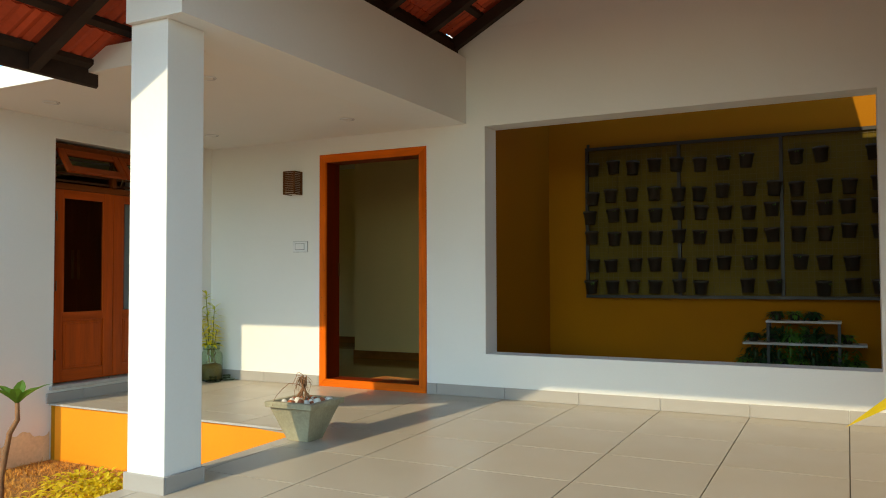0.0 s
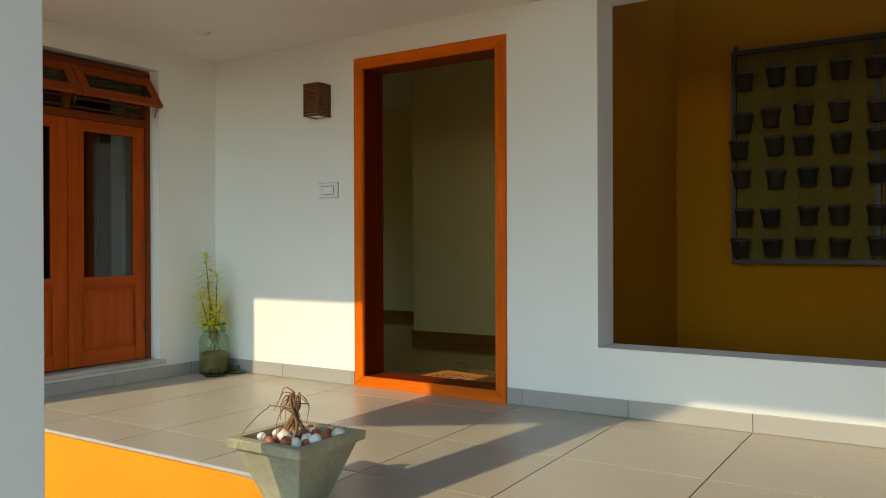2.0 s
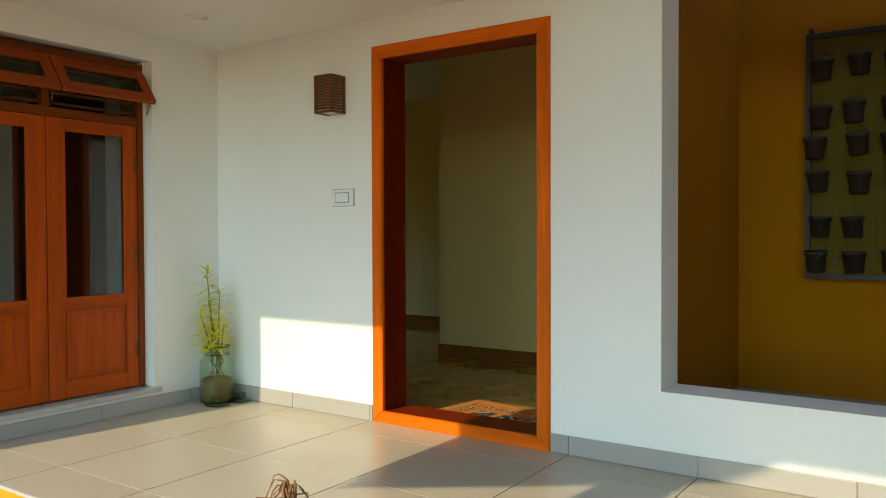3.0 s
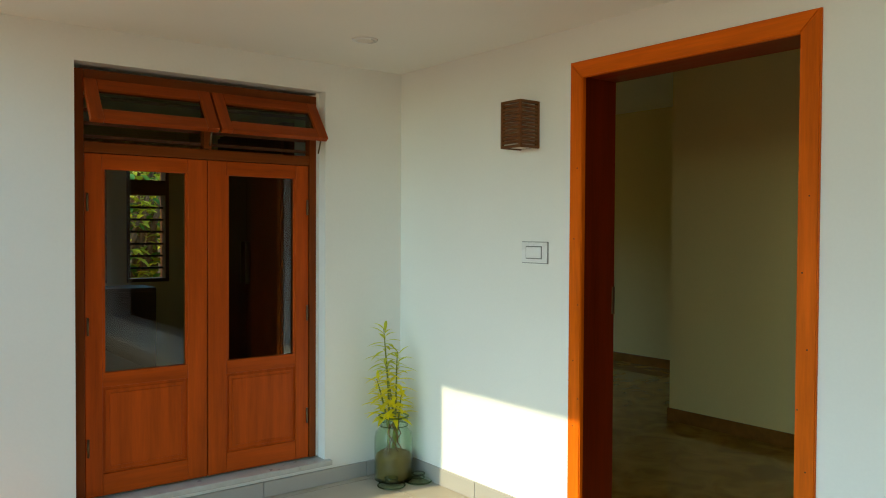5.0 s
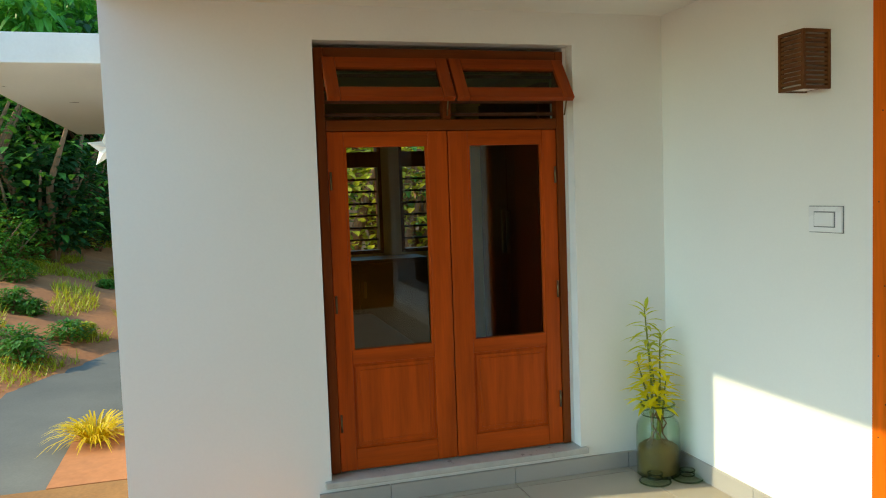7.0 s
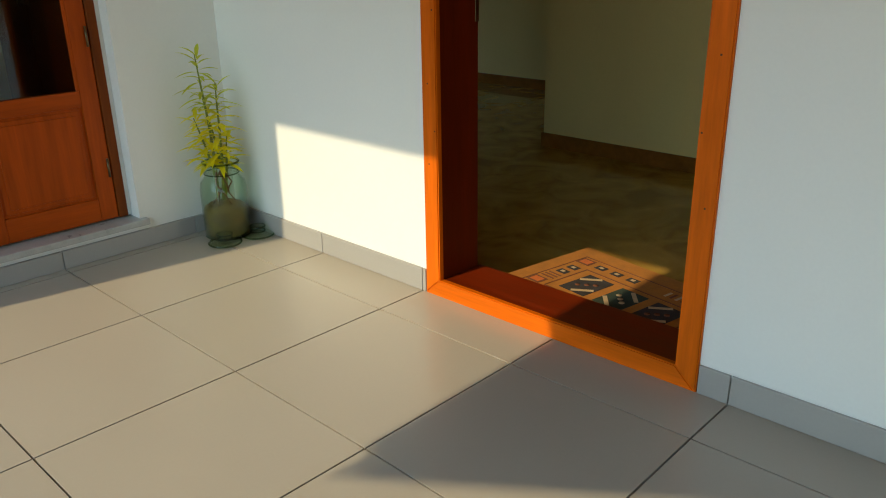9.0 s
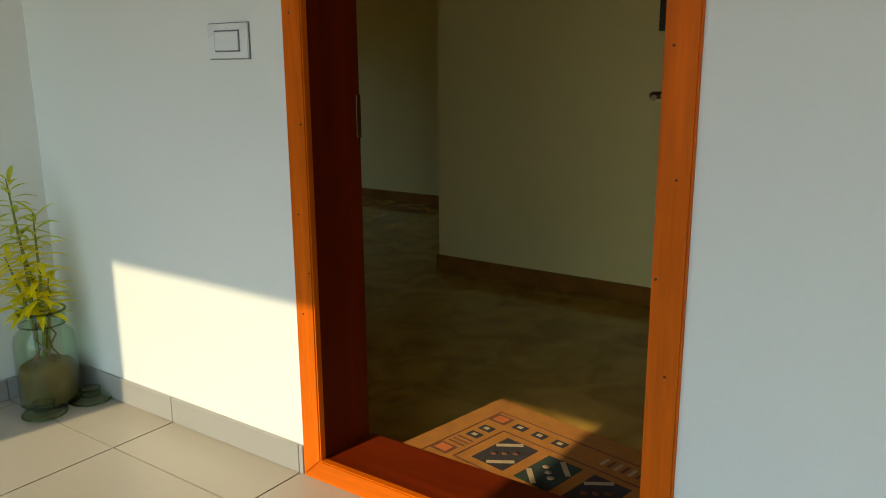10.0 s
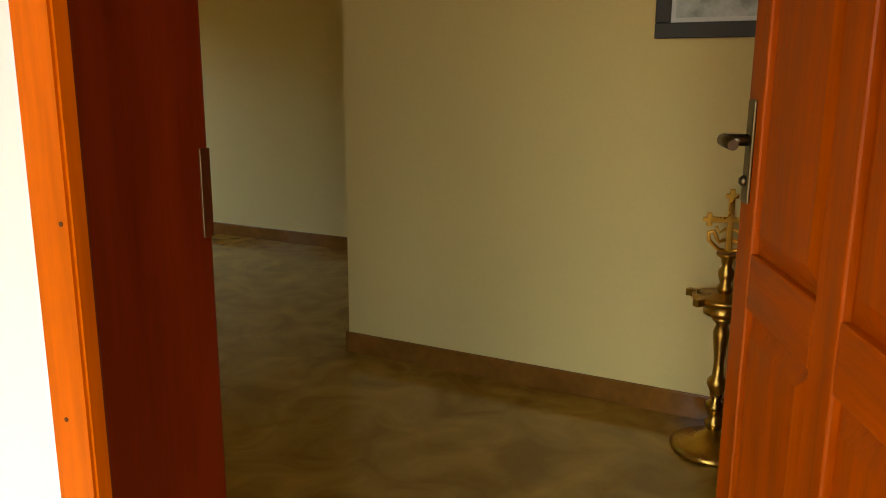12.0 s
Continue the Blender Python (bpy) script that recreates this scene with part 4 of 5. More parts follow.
ROW_Z = (1.955, 1.68, 1.485, 1.272, 1.012, 0.795)
for row in range(6):
    for col in range(13):
        if (row, col) in ((0, 8), (0, 11), (5, 6), (5, 9), (4, 12)):
            continue
        x = 1.92 + 0.2085 * col + rng.uniform(-0.02, 0.02)
        z = ROW_Z[row] + rng.uniform(-0.015, 0.015)
        pot = new("hanging_pot", pot_mesh)
        pot.matrix_world = pose(x, GY - 0.08, z, rng.uniform(-4, 4), rng.uniform(-4, 4), rng.uniform(0, 90))
        tagged(pot, "small black nursery pot hung on wire mesh", "pot", "hanging pots on the rack")
        hook = boxes("hook", BLACK, pot, (-0.004, 0.004, 0.05, 0.085, 0.10, 0.108))
        hook.matrix_parent_inverse = Matrix()
        hook.rotation_euler = (0, 0, -pot.matrix_world.to_euler().z)
        if rng.random() < 0.6:
            sp = new("sprig", rng.choice(sprigs))
            sp.parent = pot
            sp.location = (0, 0, 0.10)
stand = thing("plant_stand", "three-tier dark plant stand crowded with green plants", "plant stand", at=(3.83, 1.80, 0.0))
for k, (z, w) in enumerate(((0.14, 0.56), (0.355, 0.49), (0.545, 0.30))):
    boxes("shelf", SILL, stand, (-w, w, -0.14 + 0.05 * k, 0.10 + 0.05 * k, z, z + 0.02), bevel=0.003)
for x in (-0.28, 0.28):
    for y in (-0.06, 0.12):
        boxes("leg", BLACK, stand, (x - 0.012, x + 0.012, y - 0.012, y + 0.012, 0, 0.545))
for k, (z, w) in enumerate(((0.16, 0.54), (0.375, 0.47), (0.565, 0.28))):
    for j in range(int(w / 0.075)):
        x = -w + 0.06 + j * 0.15
        bush = thing("fern", "small dense dark green potted fern on the stand", "plant", "plants on the stand", at=(3.83 + x, 1.80 - 0.02 + 0.05 * k, z))
        bm = bmesh.new()
        lathe(bm, [(0.035, 0), (0.048, 0.07), (0.044, 0.07)], 10)
        part("pot", bm, POTBLACK, bush)
        bm = bmesh.new()
        for q in range(70):
            a = rng.uniform(0, 6.28)
            leaf(bm, (0.02 * math.cos(a), 0.02 * math.sin(a), 0.05), (math.cos(a), math.sin(a), rng.uniform(-0.2, 1.6)), rng.uniform(0.05, 0.11), 0.026, 0.6)
        for q in range(90):
            leaf(bm, (rng.uniform(-0.08, 0.08), rng.uniform(-0.09, 0.0), rng.uniform(-0.20, -0.04)), (rng.uniform(-0.8, 0.8), -0.2, rng.uniform(-1.0, 0.4)), rng.uniform(0.04, 0.08), 0.028, 0.3)
        part("foliage", bm, LEAF_DARK if (j + k) % 3 else LEAF_GREEN, bush)
for j in range(9):
    x = 3.12 + j * 0.16
    bush = thing("ground_plant", "low green plant on the courtyard floor", "plant", "courtyard floor plants", at=(x, 1.55 + 0.08 * math.sin(j * 2.1), 0.0))
    bm = bmesh.new()
    for q in range(80):
        a = rng.uniform(0, 6.28)
        leaf(bm, (0.03 * math.cos(a), 0.03 * math.sin(a), 0.0), (math.cos(a), math.sin(a), rng.uniform(0.4, 2.5)), rng.uniform(0.12, 0.34), 0.03, 0.5)
    part("foliage", bm, LEAF_DARK if j % 2 else LEAF_GREEN, bush)

# ---- tiled carport roof ----
SLOPE = 0.55
def roof_z(x):
    return 2.95 + SLOPE * (min(x, 6.06 - x) - 1.47)


EAVE_X, RIDGE_X, ROOF_Y0 = 0.13, 3.03, -4.15
roof = structure(thing("roof", "red clay tiled carport roof on dark rafters", "roof"), "red clay tiled carport roof on dark rafters", "roof")
ANG = math.degrees(math.atan(SLOPE))
def sloped(bm, xa, xb, y0, y1, lift, thick):
    """A bar lying on the slope between two x positions."""
    pts = []
    for x in (xa, xb):
        for y in (y0, y1):
            for z in (lift, lift + thick):
                pts.append(bm.verts.new((x, y, roof_z(x) + z)))
    a0, a1, b0, b1, c0, c1, d0, d1 = pts
    for q in ((a0, a1, b1, b0), (c0, d0, d1, c1), (a0, c0, c1, a1), (b0, b1, d1, d0), (a1, c1, d1, b1), (a0, b0, d0, c0)):
        bm.faces.new(q)
    bmesh.ops.recalc_face_normals(bm, faces=bm.faces)


def roof_end(x):
    return min(0.0, -2.42 + max(0.0, x - 0.35) * 3.0)


for k in range(8):
    y = ROOF_Y0 + 0.02 + k * 0.60
    y = min(y, -0.08)
    bm = bmesh.new()
    sloped(bm, EAVE_X + 0.02 if y < -2.64 else 0.38 + (y + 2.66) / 3.0, RIDGE_X - 0.01, y, y + 0.06, -0.10, 0.10)
    part("rafter", bm, RAFTER, roof)
    bm = bmesh.new()
    sloped(bm, RIDGE_X + 0.01, 5.7, y, y + 0.06, -0.10, 0.10)
    part("rafter", bm, RAFTER, roof)
x = EAVE_X + 0.03
while x < 5.8:
    if abs(x - RIDGE_X) > 0.08:
        bm = bmesh.new()
        y1 = roof_end(x)
        sloped(bm, x - 0.02, x + 0.02, ROOF_Y0, y1, 0.002, 0.03)
        part("batten", bm, RAFTER, roof)
    x += 0.29
bm = bmesh.new()
sloped(bm, EAVE_X - 0.012, EAVE_X + 0.005, ROOF_Y0, -2.46, -0.09, 0.13)
part("fascia", bm, RAFTER, roof, "dark eave board")
boxes("wall_plate", RAFTER, roof, (1.22, 1.38, -3.06, -0.002, 2.741, 2.85))
boxes("ridge_beam", RAFTER, roof, (RIDGE_X - 0.03, RIDGE_X + 0.03, ROOF_Y0, 0.0, roof_z(RIDGE_X) - 0.16, roof_z(RIDGE_X) - 0.01))

# roof tiles, one by one
STEP, TW = 0.29, 0.225
bm = bmesh.new()
prof = [(0, 0.012), (0.03, 0.0), (0.07, 0.016), (0.11, 0.0), (0.15, 0.016), (0.19, 0.0), (0.222, 0.014)]
ln = 0.36
top0 = [bm.verts.new((0, y, z + 0.014)) for y, z in prof] + [bm.verts.new((ln, y, z + 0.014)) for y, z in prof]
bot0 = [bm.verts.new((0, y, z)) for y, z in prof] + [bm.verts.new((ln, y, z)) for y, z in prof]
n = len(prof)
for k in range(n - 1):
    bm.faces.new((top0[k], top0[n + k], top0[n + k + 1], top0[k + 1]))
    bm.faces.new((bot0[k], bot0[k + 1], bot0[n + k + 1], bot0[n + k]))
    bm.faces.new((top0[k], top0[k + 1], bot0[k + 1], bot0[k]))
    bm.faces.new((top0[n + k], bot0[n + k], bot0[n + k + 1], top0[n + k + 1]))
bmesh.ops.recalc_face_normals(bm, faces=bm.faces)
tile_mesh = bpy.data.meshes.new("roof_tile")
bm.to_mesh(tile_mesh)
bm.free()
tile_mesh.materials.append(TERRACOTTA)
rng = random.Random(9)
x = EAVE_X - 0.06
while x < RIDGE_X - 0.1:
    y = ROOF_Y0 - 0.03
    stop = roof_end(x) - 0.06
    while y < stop:
        ob = new("roof_tile", tile_mesh)
        ob.parent = roof
        ob.matrix_basis = pose(x, y, roof_z(x) + 0.036, 0, -ANG + 2.0, 0) @ pose(0, rng.uniform(-.002, .002), 0, 0, 0, rng.uniform(-.5, .5))
        y += TW
    x += STEP * math.cos(radians(ANG))
bm = bmesh.new()
sloped(bm, RIDGE_X, 5.8, ROOF_Y0, 0.0, 0.036, 0.03)
part("tile_field", bm, TERRACOTTA, roof)
bm = bmesh.new()
tube(bm, [(RIDGE_X, ROOF_Y0, roof_z(RIDGE_X) + 0.05), (RIDGE_X, 0, roof_z(RIDGE_X) + 0.05)], 0.09, 10)
part("ridge_tile", bm, TERRACOTTA, roof)

# ---- sunshade slab and star ----
structure(boxes("sunshade", WHITEGOODS, None, (-7.6, -2.8, -3.52, FRONT_Y - 0.002, 2.19, 2.36), bevel=0.004), "white weathered concrete sunshade slab", "sunshade")
star = thing("star_lantern", "white paper star lantern hanging below the sunshade", "lantern", at=(-4.2, -2.84, 1.80))
bm = bmesh.new()
for side in (-1, 1):
    c = bm.verts.new((side * 0.06, 0, 0))
    ring = [bm.verts.new((0, (0.15 if k % 2 == 0 else 0.065) * math.sin(math.pi * k / 5), (0.15 if k % 2 == 0 else 0.065) * math.cos(math.pi * k / 5))) for k in range(10)]
    for k in range(10):
        bm.faces.new((c, ring[k], ring[(k + 1) % 10]))
bmesh.ops.remove_doubles(bm, verts=bm.verts, dist=0.0005)
bmesh.ops.recalc_face_normals(bm, faces=bm.faces)
part("paper_star", bm, PAPER, star)
bm = bmesh.new()
tube(bm, [(0, 0, 0.145), (0, 0, 0.392)], 0.003, 6)
part("cord", bm, BLACK, star)

# ---- room seen through the glass ----
for y0, y1 in ((-1.05, -0.70), (-0.54, -0.18)):
    win = structure(thing("window_1", "dark window frame with horizontal bars", "window"), "dark window frame with horizontal bars", "window")
    for d in ((-4.74, -4.60, y0, y0 + 0.03, 0.88, 1.95), (-4.74, -4.60, y1 - 0.03, y1, 0.88, 1.95), (-4.739, -4.601, y0 + 0.031, y1 - 0.031, 1.92, 1.95),
              (-4.739, -4.601, y0 + 0.031, y1 - 0.031, 0.88, 0.91), (-4.739, -4.601, y0 + 0.031, y1 - 0.031, 1.63, 1.76)):
        boxes("window_frame", DARKWOOD, win, d)
    for k in range(6):
        boxes("bar", BLACK, win, (-4.68, -4.665, y0 + 0.031, y1 - 0.031, 0.99 + 0.105 * k, 1.008 + 0.105 * k))
wardrobe = thing("wardrobe", "tall dark brown wooden wardrobe with metal handles", "wardrobe")
boxes("body", DARKWOOD, wardrobe, (-3.55, -2.45, -0.14, -0.01, 0.0, 2.05), bevel=0.004)
for k in range(2):
    d = boxes("door", DARKWOOD, wardrobe, (-3.54 + 0.545 * k, -3.00 + 0.545 * k, -0.16, -0.141, 0.05, 2.03), bevel=0.004)
    boxes("handle", STEEL, d, (-3.05 + 0.09 * k, -3.035 + 0.09 * k, -0.19, -0.161, 0.95, 1.25), bevel=0.003)
curtain = thing("curtain", "pale grey curtain hanging beside the wardrobe", "curtain")
bm = bmesh.new()
front = [(-2.36 + 0.16 * k / 24, -0.10 + 0.022 * math.sin(k * 1.25)) for k in range(25)]
near = [(bm.verts.new((x, y, 0.04)), bm.verts.new((x, y, 2.1))) for x, y in front]
back = [(bm.verts.new((x, y + 0.006, 0.04)), bm.verts.new((x, y + 0.006, 2.1))) for x, y in front]
for k in range(24):
    bm.faces.new((near[k][0], near[k + 1][0], near[k + 1][1], near[k][1]))
    bm.faces.new((back[k + 1][0], back[k][0], back[k][1], back[k + 1][1]))
    bm.faces.new((near[k][1], near[k + 1][1], back[k + 1][1], back[k][1]))
    bm.faces.new((near[k + 1][0], near[k][0], back[k][0], back[k + 1][0]))
for k in (0, 24):
    q = (near[k][0], near[k][1], back[k][1], back[k][0])
    bm.faces.new(q if k == 0 else q[::-1])
part("cloth", bm, PAPER, curtain)
boxes("rod", STEEL, curtain, (-2.44, -2.12, -0.106, -0.092, 2.101, 2.115), bevel=0.003)
cabinet = thing("cabinet", "dark low cabinet standing under the barred windows", "cabinet")
boxes("body", BLACK, cabinet, (-4.59, -4.2, -1.6, -0.42, 0.06, 0.86), bevel=0.004)
boxes("plinth", BLACK, cabinet, (-4.58, -4.22, -1.58, -0.44, 0.0, 0.059))
for k in range(2):
    d = boxes("door", BLACK, cabinet, (-4.199, -4.182, -1.595 + 0.59 * k, -1.015 + 0.59 * k, 0.075, 0.83), bevel=0.003)
    boxes("handle", STEEL, d, (-4.181, -4.165, -1.09 + 0.12 * k, -1.07 + 0.12 * k, 0.55, 0.68), bevel=0.003)
bed = thing("bed", "low bed with a grey cover in the room", "bed")
boxes("base", DARKWOOD, bed, (-3.9, -2.5, -2.3, -0.95, 0.05, 0.30), bevel=0.006)
for x in (-3.85, -2.6):
    for y in (-2.27, -1.03):
        boxes("leg", DARKWOOD, bed, (x, x + 0.05, y, y + 0.05, 0.0, 0.049))
boxes("mattress", BEDCOVER, bed, (-3.89, -2.51, -2.29, -0.96, 0.301, 0.47), bevel=0.03, label="grey cover over the mattress")

# ---- ground, garden and distance ----
def bank_side(x, y):
    """Metres beyond the road's far edge, towards the bank."""
    return (x + 6.9) * -0.386 + (y + 4.0) * -0.923


def ground_height(x, y):
    s = max(0.0, bank_side(x, y)) * min(1.0, max(0.0, (-x - 3.5) / 2.5))
    s = max(s, max(0.0, -x - 15))
    h = GROUND_Z + min(s, 5) * 0.26 + max(0.0, min(s - 5, 40)) * 0.33
    if s > 0:
        h += 0.2 * noise.noise(Vector((x * 0.5, y * 0.5, 0))) * min(1, s)
    return h


bm = bmesh.new()
xs = [-400, -200, -120, -80, -60, -45, -36] + [-30 + k * 1.0 for k in range(14)] + [-16 + k * 0.5 for k in range(26)] + [-2, 0, 6, 30, 120, 400]
ys = [-400, -150, -60, -40, -30, -24, -20, -16] + [-13 + k * 0.5 for k in range(33)] + [5, 8, 12, 20, 40, 80, 200, 400]
grid = [[bm.verts.new((x, y, ground_height(x, y))) for y in ys] for x in xs]
for i in range(len(xs) - 1):
    for j in range(len(ys) - 1):
        bm.faces.new((grid[i][j], grid[i + 1][j], grid[i + 1][j + 1], grid[i][j + 1]))
structure(part("ground", bm, REDEARTH), "red laterite earth rising to a wooded bank", "ground")
bm = bmesh.new()
box(bm, -4.3, 24.0, -3.4, 0.0, GROUND_Z - 0.1, GROUND_Z + 0.03, turn=pose(-6.9, -4.0, 0, 0, 0, 157.3))
structure(part("road", bm, ASPHALT), "grey worn asphalt road below the bank", "road")
structure(boxes("garden_bed", GARDEN, None, (-3.35, FLOOR_X - 0.013, -8.0, EDGE_Y + 0.011, GROUND_Z - 0.1, GROUND_Z + 0.042)), "dry brown earth garden bed", "ground")
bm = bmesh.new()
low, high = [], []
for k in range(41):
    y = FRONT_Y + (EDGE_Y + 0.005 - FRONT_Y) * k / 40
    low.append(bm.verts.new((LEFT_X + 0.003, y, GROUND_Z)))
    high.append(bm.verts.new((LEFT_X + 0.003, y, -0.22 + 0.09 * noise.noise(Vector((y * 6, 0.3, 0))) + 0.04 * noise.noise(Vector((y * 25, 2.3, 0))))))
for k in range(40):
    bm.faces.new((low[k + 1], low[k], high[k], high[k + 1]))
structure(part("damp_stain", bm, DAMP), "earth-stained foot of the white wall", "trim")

rng = random.Random(21)
bm = bmesh.new()
for k in range(30000):
    x, y = rng.uniform(-1.9, 1.12), rng.uniform(-3.6, EDGE_Y)
    if x < LEFT_X + 0.02 and y > FRONT_Y - 0.02:
        continue
    a, ln2 = rng.uniform(0, 6.28), rng.uniform(0.015, 0.05)
    c = Vector((x, y, GROUND_Z + 0.042))
    w = Vector((math.cos(a), math.sin(a), rng.uniform(0.1, 0.9))) * ln2
    s = Vector((-math.sin(a), math.cos(a), 0)) * 0.0035
    p, q, r = bm.verts.new(c - s), bm.verts.new(c + s), bm.verts.new(c + w)
    bm.faces.new((p, q, r))
tagged(part("dry_grass", bm, STRAW), "loose dry golden-brown grass covering the garden bed", "grass", kind="stuff")


def bush_at(name, label, x, y, z, radius, height, leaves, ln3, wd, mat, upright=0.6, group=""):
    ob = thing(name, label, "shrub" if name != "plumeria" else "plant", group, at=(x, y, z))
    bm = bmesh.new()
    for k in range(5):
        a = rng.uniform(0, 6.28)
        tube(bm, [(0, 0, 0), (0.3 * radius * math.cos(a), 0.3 * radius * math.sin(a), height * 0.45), (0.6 * radius * math.cos(a + .3), 0.6 * radius * math.sin(a + .3), height * 0.8)], [0.03 * height, 0.02 * height, 0.008 * height], 5)
    part("branch", bm, TWIG, ob)
    bm = bmesh.new()
    for k in range(leaves):
        a, t = rng.uniform(0, 6.28), rng.random() ** 0.5
        zz = rng.uniform(0.15, 1.0)
        rr = radius * t * math.sqrt(max(0.05, 1 - (zz - 0.45) ** 2 * 2.2)) * (0.8 + 0.5 * noise.noise(Vector((math.cos(a) * 2, math.sin(a) * 2, zz * 3 + x))))
        leaf(bm, (rr * math.cos(a), rr * math.sin(a), zz * height), (math.cos(a), math.sin(a), rng.uniform(-0.2, upright * 2)), ln3 * rng.uniform(0.6, 1.2), wd, 0.4)
    part("foliage", bm, mat, ob)
    return ob


bush_at("golden_shrub", "low clipped golden-yellow leafy shrub in the bed", 0.45, -2.80, GROUND_Z, 0.30, 0.36, 900, 0.05, 0.028, LEAF_GOLD)
bush_at("golden_shrub", "low clipped golden-yellow leafy shrub in the bed", 0.80, -2.95, GROUND_Z, 0.26, 0.40, 800, 0.05, 0.028, LEAF_GOLD)

plum = thing("plumeria", "young bare-stemmed plumeria with a few broad green leaves", "plant", at=(-0.09, -2.87, GROUND_Z))
plum.scale = (1.15, 1.15, 1.2)
bm = bmesh.new()
tube(bm, [(-0.03, 0, 0), (-0.03, 0, 0.25), (0.03, 0.0, 0.46), (0.09, 0, 0.53), (0.085, 0, 0.62)], [0.016, 0.015, 0.013, 0.012, 0.010], 8)
part("stem", bm, TWIG, plum)
for k in range(8):
    a = k * 0.8
    bm = bmesh.new()
    leaf(bm, (0.085, 0, 0.60), (math.cos(a), math.sin(a), 1.0), rng.uniform(0.16, 0.24), 0.055, 0.3)
    part("leaf", bm, LEAF_GREEN, plum)

# broad yellow leaves of a croton beside the carport floor
croton = thing("croton", "croton shrub with broad bright yellow leaves", "plant", at=(4.43, -4.42, -0.075))
bm = bmesh.new()
lathe(bm, [(0.10, 0), (0.13, 0.22), (0.145, 0.22), (0.145, 0.25), (0.12, 0.25)], 18)
part("pot", bm, TERRACOTTA, croton)
bm = bmesh.new()
tube(bm, [(0, 0, 0.2), (0.0, 0, 0.6), (0.01, 0.0, 0.86)], [0.012, 0.010, 0.006], 7)
part("stem", bm, TWIG, croton)
for k in range(9):
    a = 3.3 if k == 0 else -1.2 + 0.33 * k
    bm = bmesh.new()
    leaf(bm, (0, 0, 0.875 if k == 0 else 0.59 + 0.03 * k), (math.cos(a), math.sin(a), 0.2), 0.26, 0.115, 0.42)
    part("leaf", bm, LEAF_YELLOW, croton)

structure(boxes("verge", REDEARTH, None, (-4.6, -3.36, -3.25, -2.54, GROUND_Z - 0.1, GROUND_Z + 0.045)), "small strip of red earth beside the road", "ground")
# spiky yellow grass clump beside the road
clump = thing("grass_clump", "spiky yellow-green grass clump at the roadside", "plant", at=(-4.35, -3.08, GROUND_Z + 0.03))
bm = bmesh.new()
for k in range(240):
    a = rng.uniform(0, 6.28)
    leaf(bm, (0.05 * math.cos(a), 0.05 * math.sin(a), 0), (math.cos(a), math.sin(a), rng.uniform(0.8, 3)), rng.uniform(0.35, 0.6), 0.016, 0.6)
part("tuft", bm, LEAF_GOLD, clump)

# grass on the bank
bm = bmesh.new()
for k in range(60000):
    x, y = rng.uniform(-17, -6), rng.uniform(-7.5, -1)
    d = bank_side(x, y)
    if not 0.05 < d < 4.5 or noise.noise(Vector((x * 0.9, y * 1.3, 4.0))) < (0.12 if d > 0.5 else -0.2):
        continue
    a, ln2 = rng.uniform(0, 6.28), rng.uniform(0.05, 0.17)
    c = Vector((x, y, ground_height(x, y) - 0.02))
    w = Vector((math.cos(a) * 0.7, math.sin(a) * 0.7, rng.uniform(0.5, 1.2))) * ln2
    s = Vector((-math.sin(a), math.cos(a), 0)) * 0.012
    p, q, r = bm.verts.new(c - s), bm.verts.new(c + s), bm.verts.new(c + w)
    bm.faces.new((p, q, r))
tagged(part("bank_grass", bm, LEAF_LIME), "patchy yellow-green grass on the red roadside bank", "grass", kind="stuff")

# bushes on the bank
planted = 0
while planted < 46:
    x, y = rng.uniform(-17, -5.5), rng.uniform(-6.5, 1)
    d = bank_side(x, y)
    if not 0.4 < d < 9 or (d < 3.2 and rng.random() < 0.5):
        continue
    r = rng.uniform(0.16, 0.34) if d < 3.2 else rng.uniform(0.5, 1.0)
    bush_at("bank_shrub", "loose green roadside shrub on the red bank", x, y, ground_height(x, y) - 0.05, r, r * rng.uniform(0.8, 1.3), 420, 0.07 + 0.07 * r, 0.03 + 0.04 * r, LEAF_GREEN if planted % 3 else LEAF_LIME, group="bank shrubs")
    planted += 1
for k in range(12):
    x, y = rng.uniform(-9.5, -7.6), -0.9 + 0.36 * k
    r = rng.uniform(0.9, 1.2)
    bush_at("hedge_shrub", "sunlit green shrub across the road", x, y, GROUND_Z, r, r * 2.7, 420, 0.22, 0.10, LEAF_GREEN if k % 4 == 0 else LEAF_LIME, group="hedge shrubs")


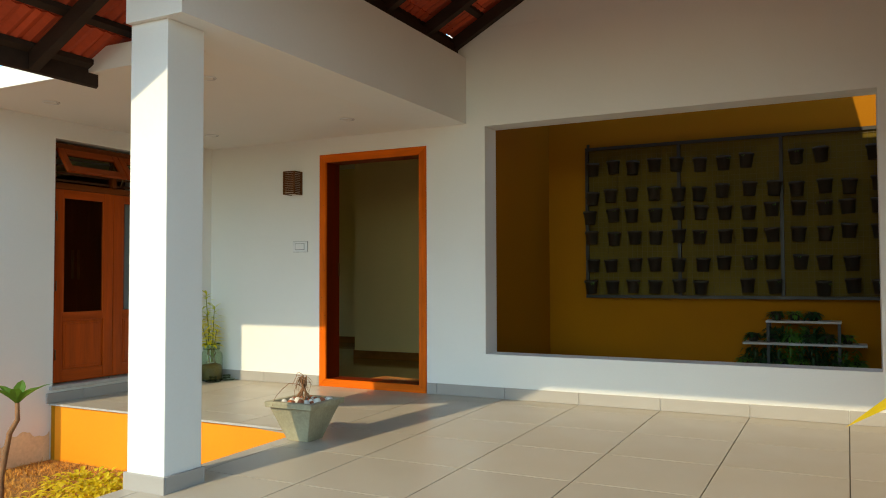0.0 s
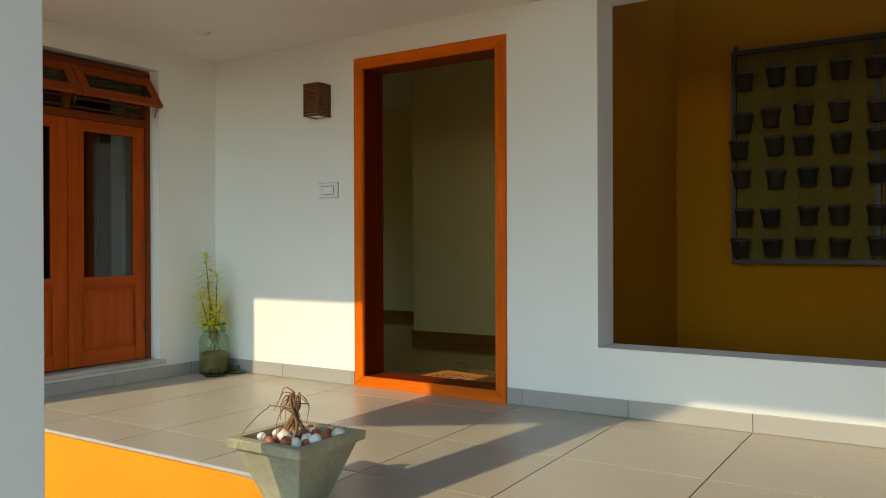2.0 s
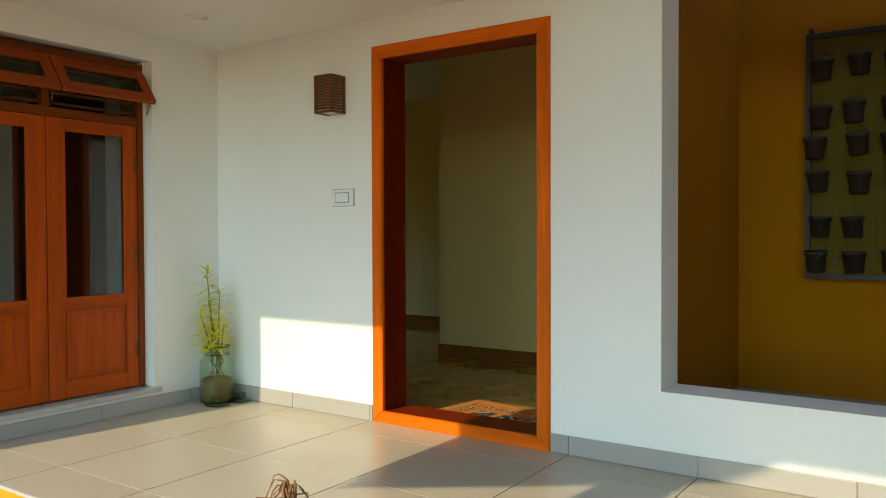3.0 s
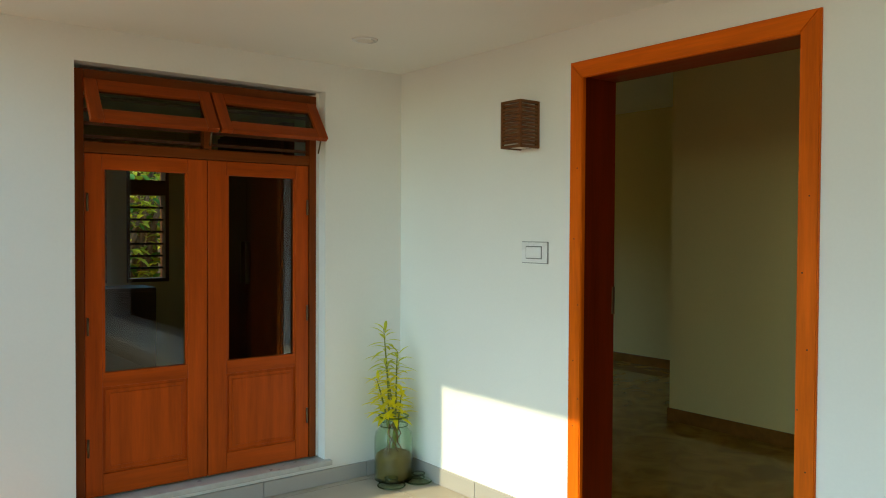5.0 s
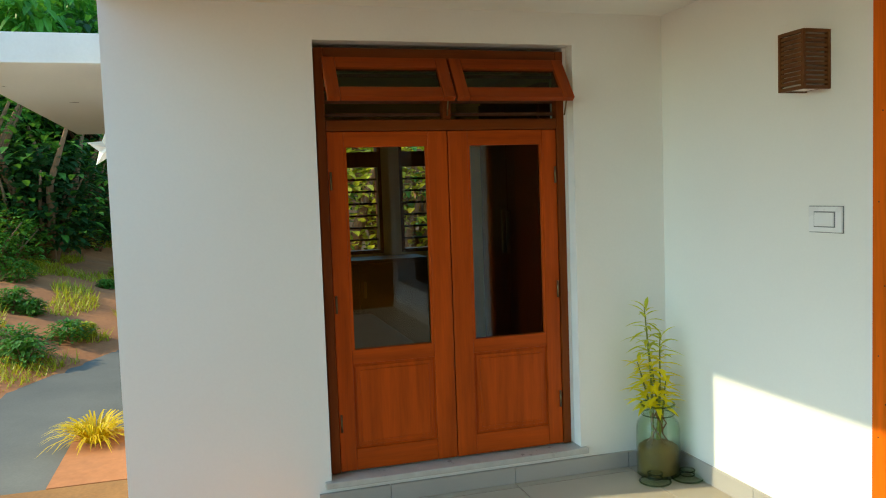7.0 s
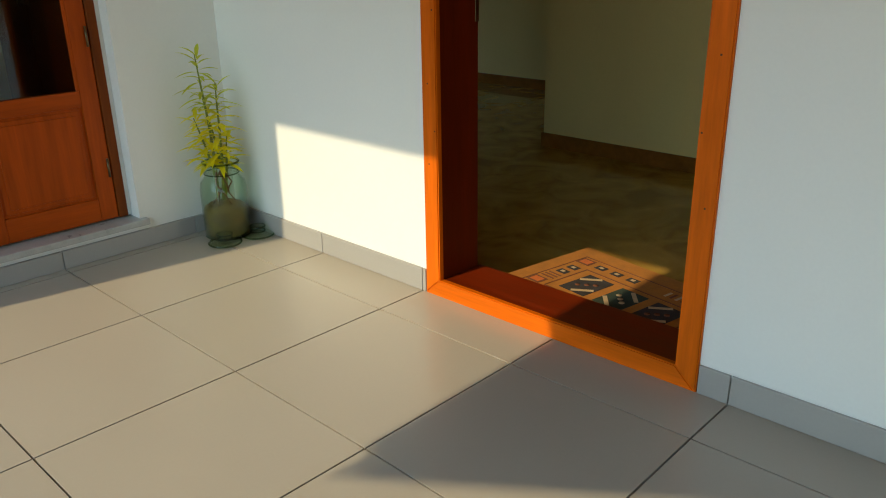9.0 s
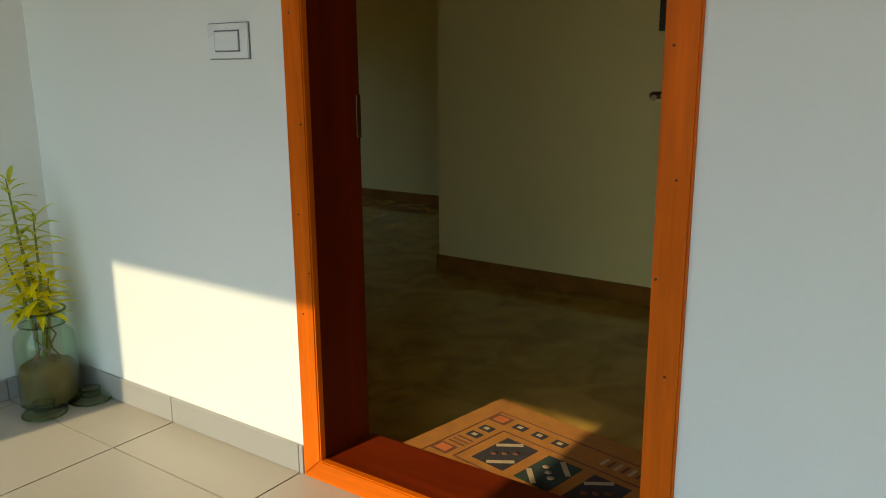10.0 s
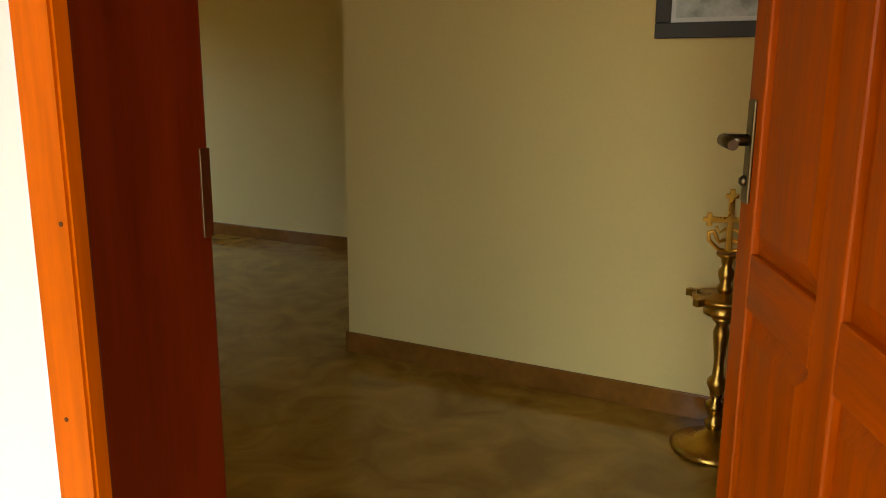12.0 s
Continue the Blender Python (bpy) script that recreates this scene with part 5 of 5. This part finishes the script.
def tree_at(x, y, height, spread, seed, mat):
    r2 = random.Random(seed)
    tr = thing("tree", "tall leafy green tree on the bank", "tree", "trees on the bank", at=(x, y, ground_height(x, y) - 0.1))
    bm = bmesh.new()
    lean = r2.uniform(-0.6, 0.6)
    tube(bm, [(0, 0, 0), (0.1, 0.1, height * 0.3), (lean * 0.5, 0.2, height * 0.6), (lean, 0.1, height * 0.9)], [0.20, 0.15, 0.10, 0.03], 8)
    tips = []
    for k in range(9):
        a, z0 = r2.uniform(0, 6.28), height * r2.uniform(0.25, 0.75)
        tip = Vector((spread * math.cos(a) * r2.uniform(.5, 1), spread * math.sin(a) * r2.uniform(.5, 1), z0 + height * r2.uniform(0.08, 0.3)))
        base = Vector((lean * 0.4, 0.15, z0))
        tube(bm, [base, (base + tip) / 2 + Vector((0, 0, 0.3)), tip], [0.06, 0.04, 0.012], 5)
        tips += [tip, (base + tip) / 2 + Vector((0, 0, 0.3)), tip + Vector((r2.uniform(-1, 1), r2.uniform(-1, 1), r2.uniform(-.5, .8)))]
    tips.append(Vector((lean, 0.1, height)))
    part("trunk", bm, TWIG, tr)
    bm = bmesh.new()
    for tip in tips:
        cl = spread * r2.uniform(0.22, 0.42)
        for k in range(95):
            d = Vector((r2.gauss(0, 1), r2.gauss(0, 1), r2.gauss(0, 0.7))).normalized() * cl * r2.random() ** 0.4
            leaf(bm, tip + d, (d.x, d.y, r2.uniform(-0.5, 0.6)), r2.uniform(0.22, 0.42), 0.15, 0.4)
    part("crown", bm, mat, tr)


for k in range(42):
    while True:
        x, y = rng.uniform(-22, -13), rng.uniform(-7, 2)
        if 3.0 < bank_side(x, y) < 11:
            break
    r = rng.uniform(1.0, 2.0)
    bush_at("bank_thicket", "tall dark green thicket under the trees", x, y, ground_height(x, y) - 0.1, r, r * rng.uniform(1.2, 1.9), 520, 0.26, 0.12, LEAF_DARK if k % 4 else LEAF_GREEN, group="thickets")
planted = 0
while planted < 46:
    x, y = rng.uniform(-32, -15.5), rng.uniform(-8, 9)
    d = max(bank_side(x, y), -x - 17)
    if d < 4.0:
        continue
    tree_at(x, y, rng.uniform(4.0, 6.6), rng.uniform(1.7, 2.8), 100 + planted, LEAF_TREE if planted % 3 else LEAF_DARK)
    planted += 1

# ---- floor tiles, one by one ----
def tile_at(x0, x1, y0, y1):
    bm = bmesh.new()
    box(bm, -(x1 - x0) / 2 + 0.0028, (x1 - x0) / 2 - 0.0028, -(y1 - y0) / 2 + 0.0028, (y1 - y0) / 2 - 0.0028, -0.011, 0.0)
    for v in bm.verts:
        x, y = (x0 + x1) / 2 + v.co.x, (y0 + y1) / 2 + v.co.y
        v.co.z += FALL * min(0.0, y + 0.23) * max(0.0, min(1.0, (x - 0.579) / 0.49))
    ob = part("floor_tile", bm, TILE, floor)
    ob.location = ((x0 + x1) / 2, (y0 + y1) / 2, 0.0)


for y1, y0 in zip([-0.0] + LINES_Y, LINES_Y):
    if y0 > EDGE_Y:
        for x0, x1 in pieces(LEFT_X, 4.65, LINES_X):
            tile_at(x0, x1, y0, y1)
    elif y1 > EDGE_Y:
        for x0, x1 in pieces(LEFT_X, FLOOR_X, LINES_X):
            tile_at(x0, x1, EDGE_Y + 0.006, y1)
        for x0, x1 in pieces(FLOOR_X, 4.65, LINES_X):
            tile_at(x0, x1, y0, y1)
    elif y0 > -8:
        for x0, x1 in pieces(FLOOR_X, 4.65, LINES_X):
            tile_at(x0, x1, y0, y1)
